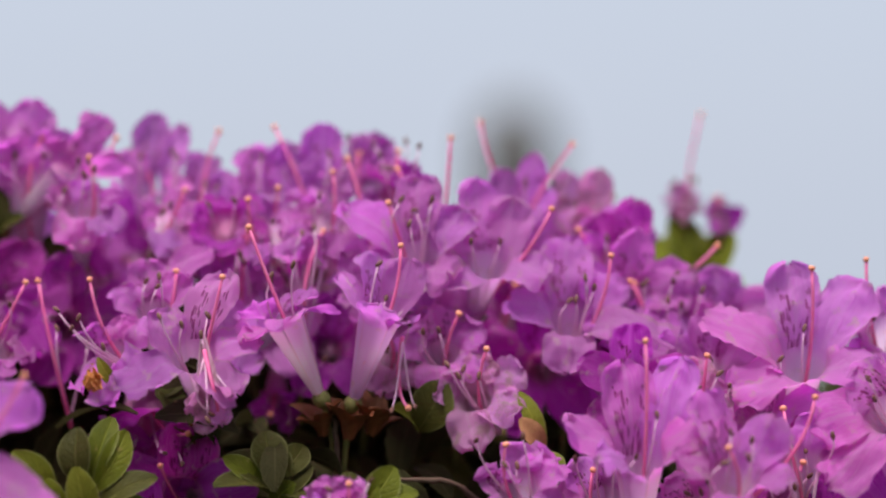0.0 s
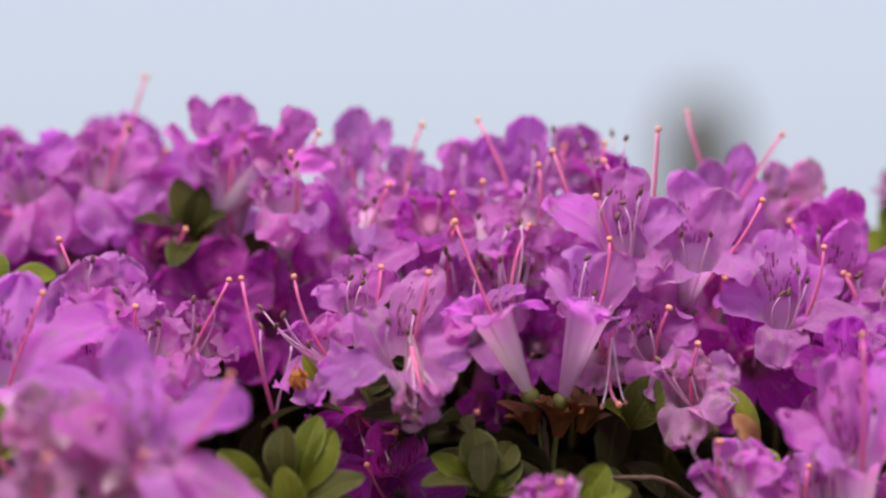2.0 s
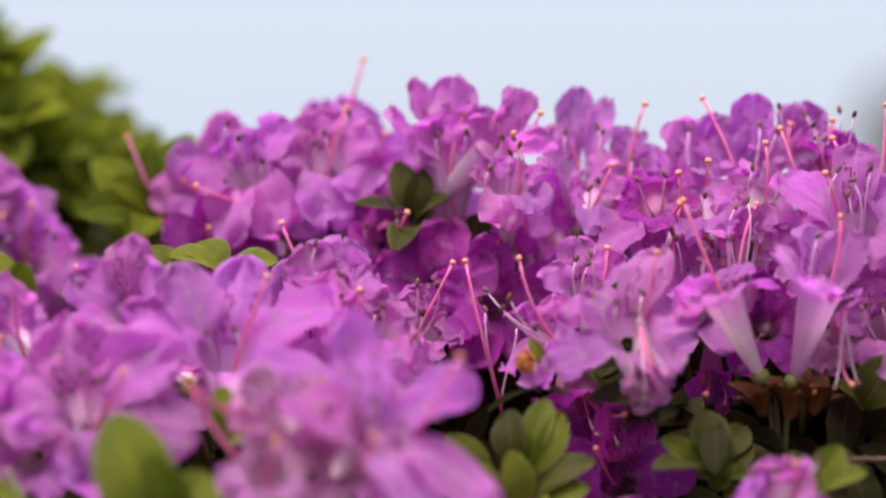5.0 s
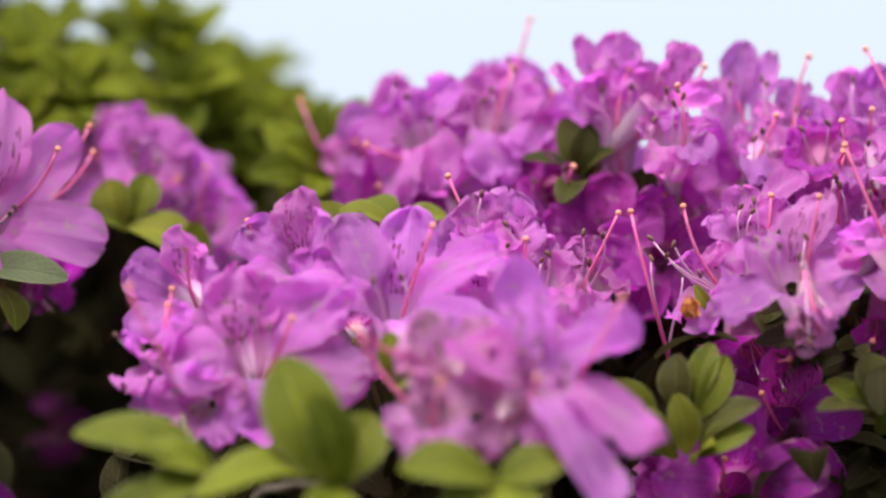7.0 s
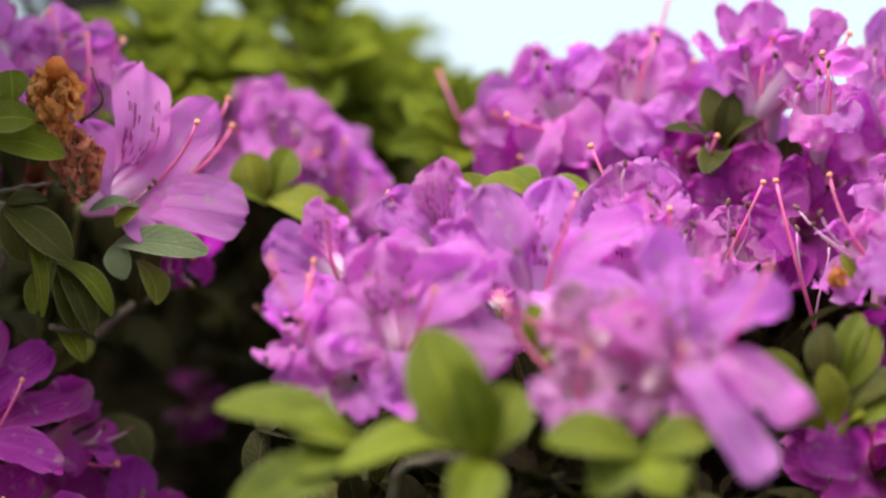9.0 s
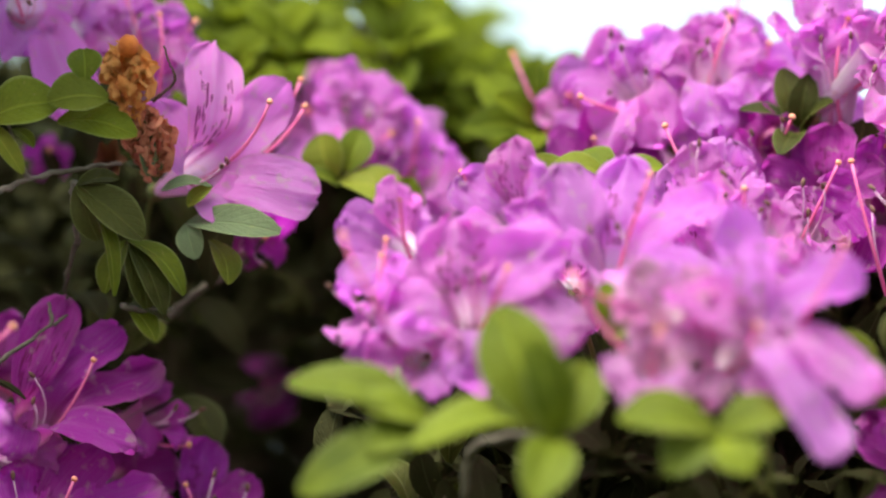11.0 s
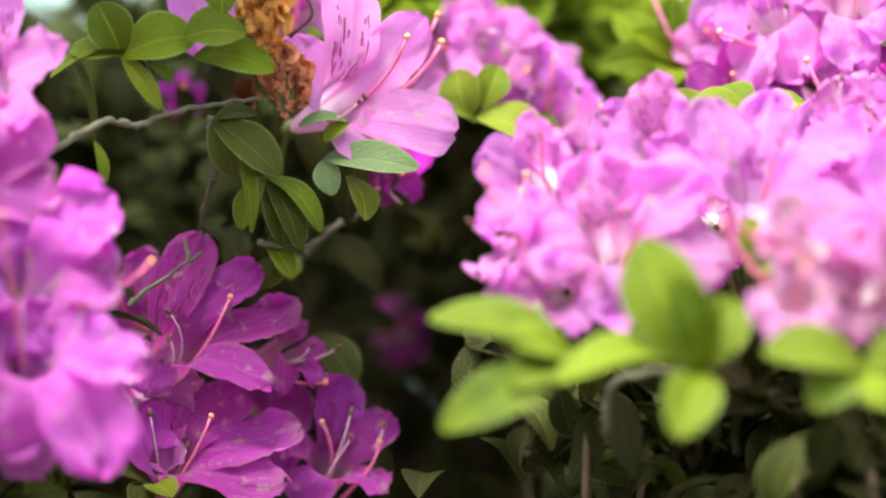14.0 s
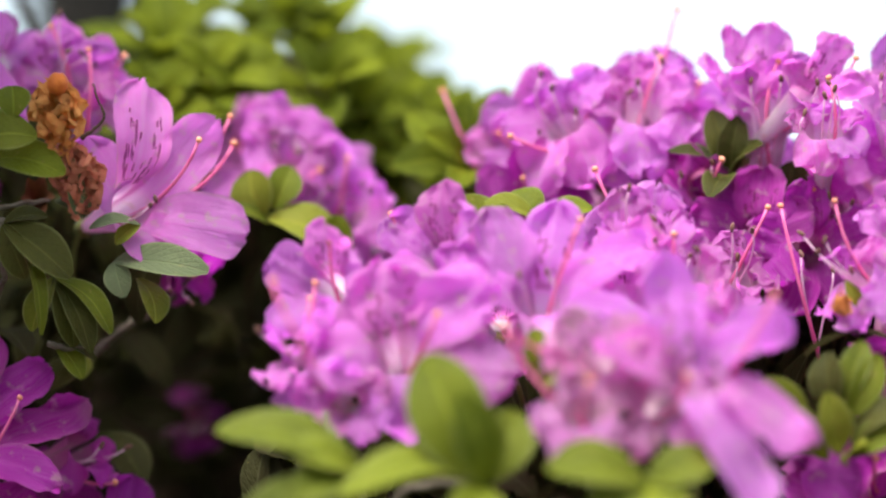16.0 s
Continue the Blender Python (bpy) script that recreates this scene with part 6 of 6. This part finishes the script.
leaf(shoot, shoot.location, (-0.0639, 0.6708, 0.7479), (-0.4429, -0.8070, 0.3907), 0.0013, LEAF_BRIGHT)
shoot = leafy_shoot((-0.0320, 0.6689, 0.7178), "dark green azalea shoot under funnel flowers")
leaf(shoot, (-0.0309, 0.6688, 0.7260), (-0.0323, 0.6686, 0.7345), (0.1676, -0.8211, 0.5456), 0.0036, LEAF_DARK)
leaf(shoot, (-0.0329, 0.6687, 0.7238), (-0.0397, 0.6661, 0.7300), (-0.2555, -0.6533, 0.7126), 0.0024, LEAF_MID)
leaf(shoot, (-0.0315, 0.6689, 0.7199), (-0.0273, 0.6661, 0.7250), (0.1591, -0.7081, 0.6880), 0.0026, LEAF_MID)
leaf(shoot, (-0.0295, 0.6691, 0.7186), (-0.0230, 0.6675, 0.7217), (0.4651, -0.7393, 0.4870), 0.0024, LEAF_MID)
leaf(shoot, (-0.0289, 0.6690, 0.7260), (-0.0253, 0.6721, 0.7319), (0.3662, -0.7940, 0.4852), 0.0026, LEAF_DARK)
shoot = leafy_shoot((-0.0147, 0.6612, 0.7193))
leaf(shoot, shoot.location, (-0.0176, 0.6608, 0.7271), (-0.2331, -0.8928, 0.3854), 0.0026, LEAF_DARK)
leaf(shoot, shoot.location, (-0.0122, 0.6593, 0.7251), (0.1719, -0.8607, 0.4792), 0.0028, LEAF)
leaf(shoot, shoot.location, (-0.0084, 0.6605, 0.7280), (0.3736, -0.8472, 0.3778), 0.0034, LEAF_MID)
leaf(shoot, shoot.location, (-0.0045, 0.6599, 0.7240), (0.3652, -0.6129, 0.7007), 0.0028, LEAF_MID)
shoot = leafy_shoot((-0.2459, 0.6566, 0.6959))
leaf(shoot, shoot.location, (-0.2496, 0.6518, 0.7069), (0.2516, -0.9146, 0.3165), 0.0046, LEAF_DARK)
leaf(shoot, shoot.location, (-0.2556, 0.6470, 0.6960), (0.2385, -0.8463, 0.4763), 0.0050, LEAF_DARK)
shoot = leafy_shoot((-0.2318, 0.6638, 0.6958))
leaf(shoot, shoot.location, (-0.2427, 0.6573, 0.7016), (0.1913, -0.6354, 0.7482), 0.0026, LEAF_DARK)
leaf(shoot, shoot.location, (-0.2332, 0.6565, 0.6930), (0.2182, -0.7523, 0.6217), 0.0030, LEAF_DARK)
leaf(shoot, shoot.location, (-0.2255, 0.6549, 0.6950), (0.1913, -0.6354, 0.7482), 0.0030, LEAF_BRIGHT)
shoot = leafy_shoot((-0.2149, 0.6952, 0.7380))
leaf(shoot, shoot.location, (-0.2173, 0.6877, 0.7325), (0.2385, -0.8463, 0.4763), 0.0030, LEAF_DARK)
leaf(shoot, shoot.location, (-0.2114, 0.6892, 0.7345), (0.3805, -0.7952, 0.4721), 0.0026, LEAF_BRIGHT)
whorl((-0.1736, 0.8039, 0.7976), (0.0655, -0.5194, 0.8520), 7, 1.15, 60, LEAF_BUSH, 1)
whorl((-0.1850, 0.8097, 0.7963), (0.0655, -0.5194, 0.8520), 7, 1.15, 60, LEAF_BUSH, 2)
whorl((-0.1644, 0.7914, 0.7875), (0.2924, -0.5990, 0.7455), 7, 1.1, 60, LEAF_BUSH, 3)
whorl((-0.1741, 0.7838, 0.7831), (0.0868, -0.7785, 0.6217), 7, 1.1, 60, LEAF_BUSH, 4)
whorl((-0.1572, 0.7787, 0.7777), (0.3431, -0.7070, 0.6184), 7, 1.1, 60, LEAF_BUSH, 5)
whorl((-0.1685, 0.7709, 0.7729), (0.0868, -0.7785, 0.6217), 7, 1.1, 60, LEAF_BUSH, 6)
whorl((-0.1513, 0.7658, 0.7701), (0.3833, -0.7936, 0.4725), 7, 1.0, 60, LEAF_BUSH, 7)
whorl((-0.2093, 0.7468, 0.8001), (0.1388, -0.5199, 0.8429), 9, 1.08, 62, LEAF_BUSH, 8)
whorl((-0.1969, 0.7358, 0.7927), (0.1648, -0.6557, 0.7368), 9, 1.08, 62, LEAF_BUSH, 9)
whorl((-0.1929, 0.7641, 0.8027), (0.1388, -0.5199, 0.8429), 9, 1.08, 62, LEAF_BUSH, 10)
whorl((-0.1903, 0.7375, 0.7879), (0.1859, -0.7716, 0.6083), 9, 1.08, 62, LEAF_BUSH, 11)
whorl((-0.1773, 0.7540, 0.7933), (0.1648, -0.6557, 0.7368), 9, 1.08, 62, LEAF_BUSH, 12)
whorl((-0.1799, 0.7668, 0.8041), (0.1388, -0.5199, 0.8429), 9, 1.08, 62, LEAF_BUSH, 13)
whorl((-0.1608, 0.7651, 0.7779), (0.2013, -0.8641, 0.4614), 9, 1.08, 62, LEAF_BUSH, 14)
whorl((-0.1716, 0.7698, 0.7787), (0.2013, -0.8641, 0.4614), 9, 1.08, 62, LEAF_BUSH, 15)
whorl((-0.2067, 0.7272, 0.7844), (0.1859, -0.7716, 0.6083), 9, 1.08, 62, LEAF_BUSH, 16)
whorl((-0.1419, 0.7276, 0.7735), (0.2013, -0.8641, 0.4614), 9, 1.08, 62, LEAF_BUSH, 18)
whorl((-0.2076, 0.7642, 0.8075), (0.1388, -0.5199, 0.8429), 8, 1.0, 60, LEAF_BUSH, 31)
whorl((-0.1853, 0.7560, 0.7865), (0.1859, -0.7716, 0.6083), 8, 1.0, 60, LEAF_DARK, 32)
whorl((-0.1728, 0.7656, 0.7878), (0.1859, -0.7716, 0.6083), 8, 1.0, 60, LEAF_BUSH, 33)
whorl((-0.1672, 0.7738, 0.7869), (0.1648, -0.6557, 0.7368), 8, 1.0, 60, LEAF_BUSH, 34)
whorl((-0.2021, 0.7456, 0.7841), (0.2013, -0.8641, 0.4614), 8, 1.0, 60, LEAF_DARK, 35)
whorl((-0.1876, 0.7685, 0.8080), (0.1388, -0.5199, 0.8429), 8, 1.0, 60, LEAF_BUSH, 36)
whorl((-0.1566, 0.7693, 0.7837), (0.2718, -0.6226, 0.7338), 7, 0.9, 60, LEAF_BUSH, 37)

# ---- dry things
dried_bud((-0.2058, 0.6584, 0.7879), 0.0020)
shrivelled((-0.2087, 0.6629, 0.7882), (0.2028, -0.0171, -0.9791), 0.0142, DRY, 3, "rusty-orange dried azalea flower hanging crumpled")
shrivelled((-0.2068, 0.6682, 0.7771), (0.1609, -0.0251, -0.9866), 0.0135, DRY_PINK, 4, "pinkish-brown shrivelled azalea flower on its stalk")
shrivelled((-0.0646, 0.6703, 0.7422), (-0.0000, -0.5230, 0.8524), 0.0048, DRY, 8, "orange-brown dried calyx with curled filaments")
bud_scales((-0.0221, 0.6804, 0.7335), (-0.1095, -0.3830, 0.9172), 0.0085, 21)
bud_scales((-0.0173, 0.6787, 0.7329), (0.0398, -0.3760, 0.9257), 0.0090, 22)
bud_scales((-0.0132, 0.6810, 0.7336), (0.2358, -0.3538, 0.9051), 0.0085, 23)
bud_scales((-0.0464, 0.6786, 0.7307), (0.1395, -0.3666, 0.9199), 0.0080, 27)
bud_scales((-0.2168, 0.6803, 0.7669), (0.2013, -0.8641, 0.4614), 0.0060, 25)
twig(((-0.2425, 0.6360, 0.7558), (-0.2377, 0.6422, 0.7598), (-0.2333, 0.6484, 0.7632), (-0.2299, 0.6534, 0.7617), (-0.2258, 0.6575, 0.7642), (-0.2184, 0.6645, 0.7661), (-0.2126, 0.6742, 0.7674)), 0.00078)
twig(((-0.2255, 0.6576, 0.7642), (-0.2267, 0.6572, 0.7671), (-0.2291, 0.6563, 0.7750)), 0.00050)
twig(((-0.2186, 0.6634, 0.7639), (-0.2191, 0.6645, 0.7603), (-0.2199, 0.6686, 0.7531), (-0.2269, 0.6816, 0.7442)), 0.00080)
twig(((-0.2112, 0.6671, 0.7403), (-0.2077, 0.6701, 0.7394), (-0.2031, 0.6733, 0.7397)), 0.00055)
twig(((-0.2350, 0.6614, 0.7292), (-0.2323, 0.6640, 0.7323), (-0.2254, 0.6698, 0.7374), (-0.2266, 0.6704, 0.7417)), 0.00055)
twig(((-0.2254, 0.6698, 0.7374), (-0.2228, 0.6704, 0.7393)), 0.00040)
twig(((-0.2046, 0.6693, 0.7784), (-0.2002, 0.6671, 0.7810), (-0.1992, 0.6662, 0.7826), (-0.2003, 0.6648, 0.7857), (-0.2009, 0.6646, 0.7882)), 0.00034, "thin dark curled pistil of a withered flower", TWIG_BROWN)
twig(((-0.2183, 0.7024, 0.7350), (-0.2117, 0.7001, 0.7391), (-0.2052, 0.6978, 0.7438), (-0.1964, 0.6995, 0.7484), (-0.1919, 0.7002, 0.7538)), 0.00090)
twig(((-0.1423, 0.6435, 0.7039), (-0.1396, 0.6367, 0.7129), (-0.1302, 0.6247, 0.7147), (-0.1208, 0.6184, 0.7146)), 0.00080)
twig(((-0.1531, 0.6401, 0.7270), (-0.1483, 0.6275, 0.7220), (-0.1416, 0.6187, 0.7161)), 0.00080)
twig(((-0.0196, 0.6947, 0.7191), (-0.0192, 0.6809, 0.7282), (-0.0203, 0.6793, 0.7367)), 0.00090, "thin brown azalea twig", TWIG_BROWN)
twig(((0.0084, 0.6811, 0.7197), (0.0020, 0.6742, 0.7253), (-0.0085, 0.6708, 0.7254)), 0.00070, "thin brown azalea twig", TWIG_BROWN)

# arching twig out of view, added to carry the shading leaves over the hollow
twig(((-0.27, 0.88, 0.79), (-0.25, 0.77, 0.822), (-0.24, 0.71, 0.826), (-0.228, 0.655, 0.818)), 0.0013)

leaves_under_flowers()
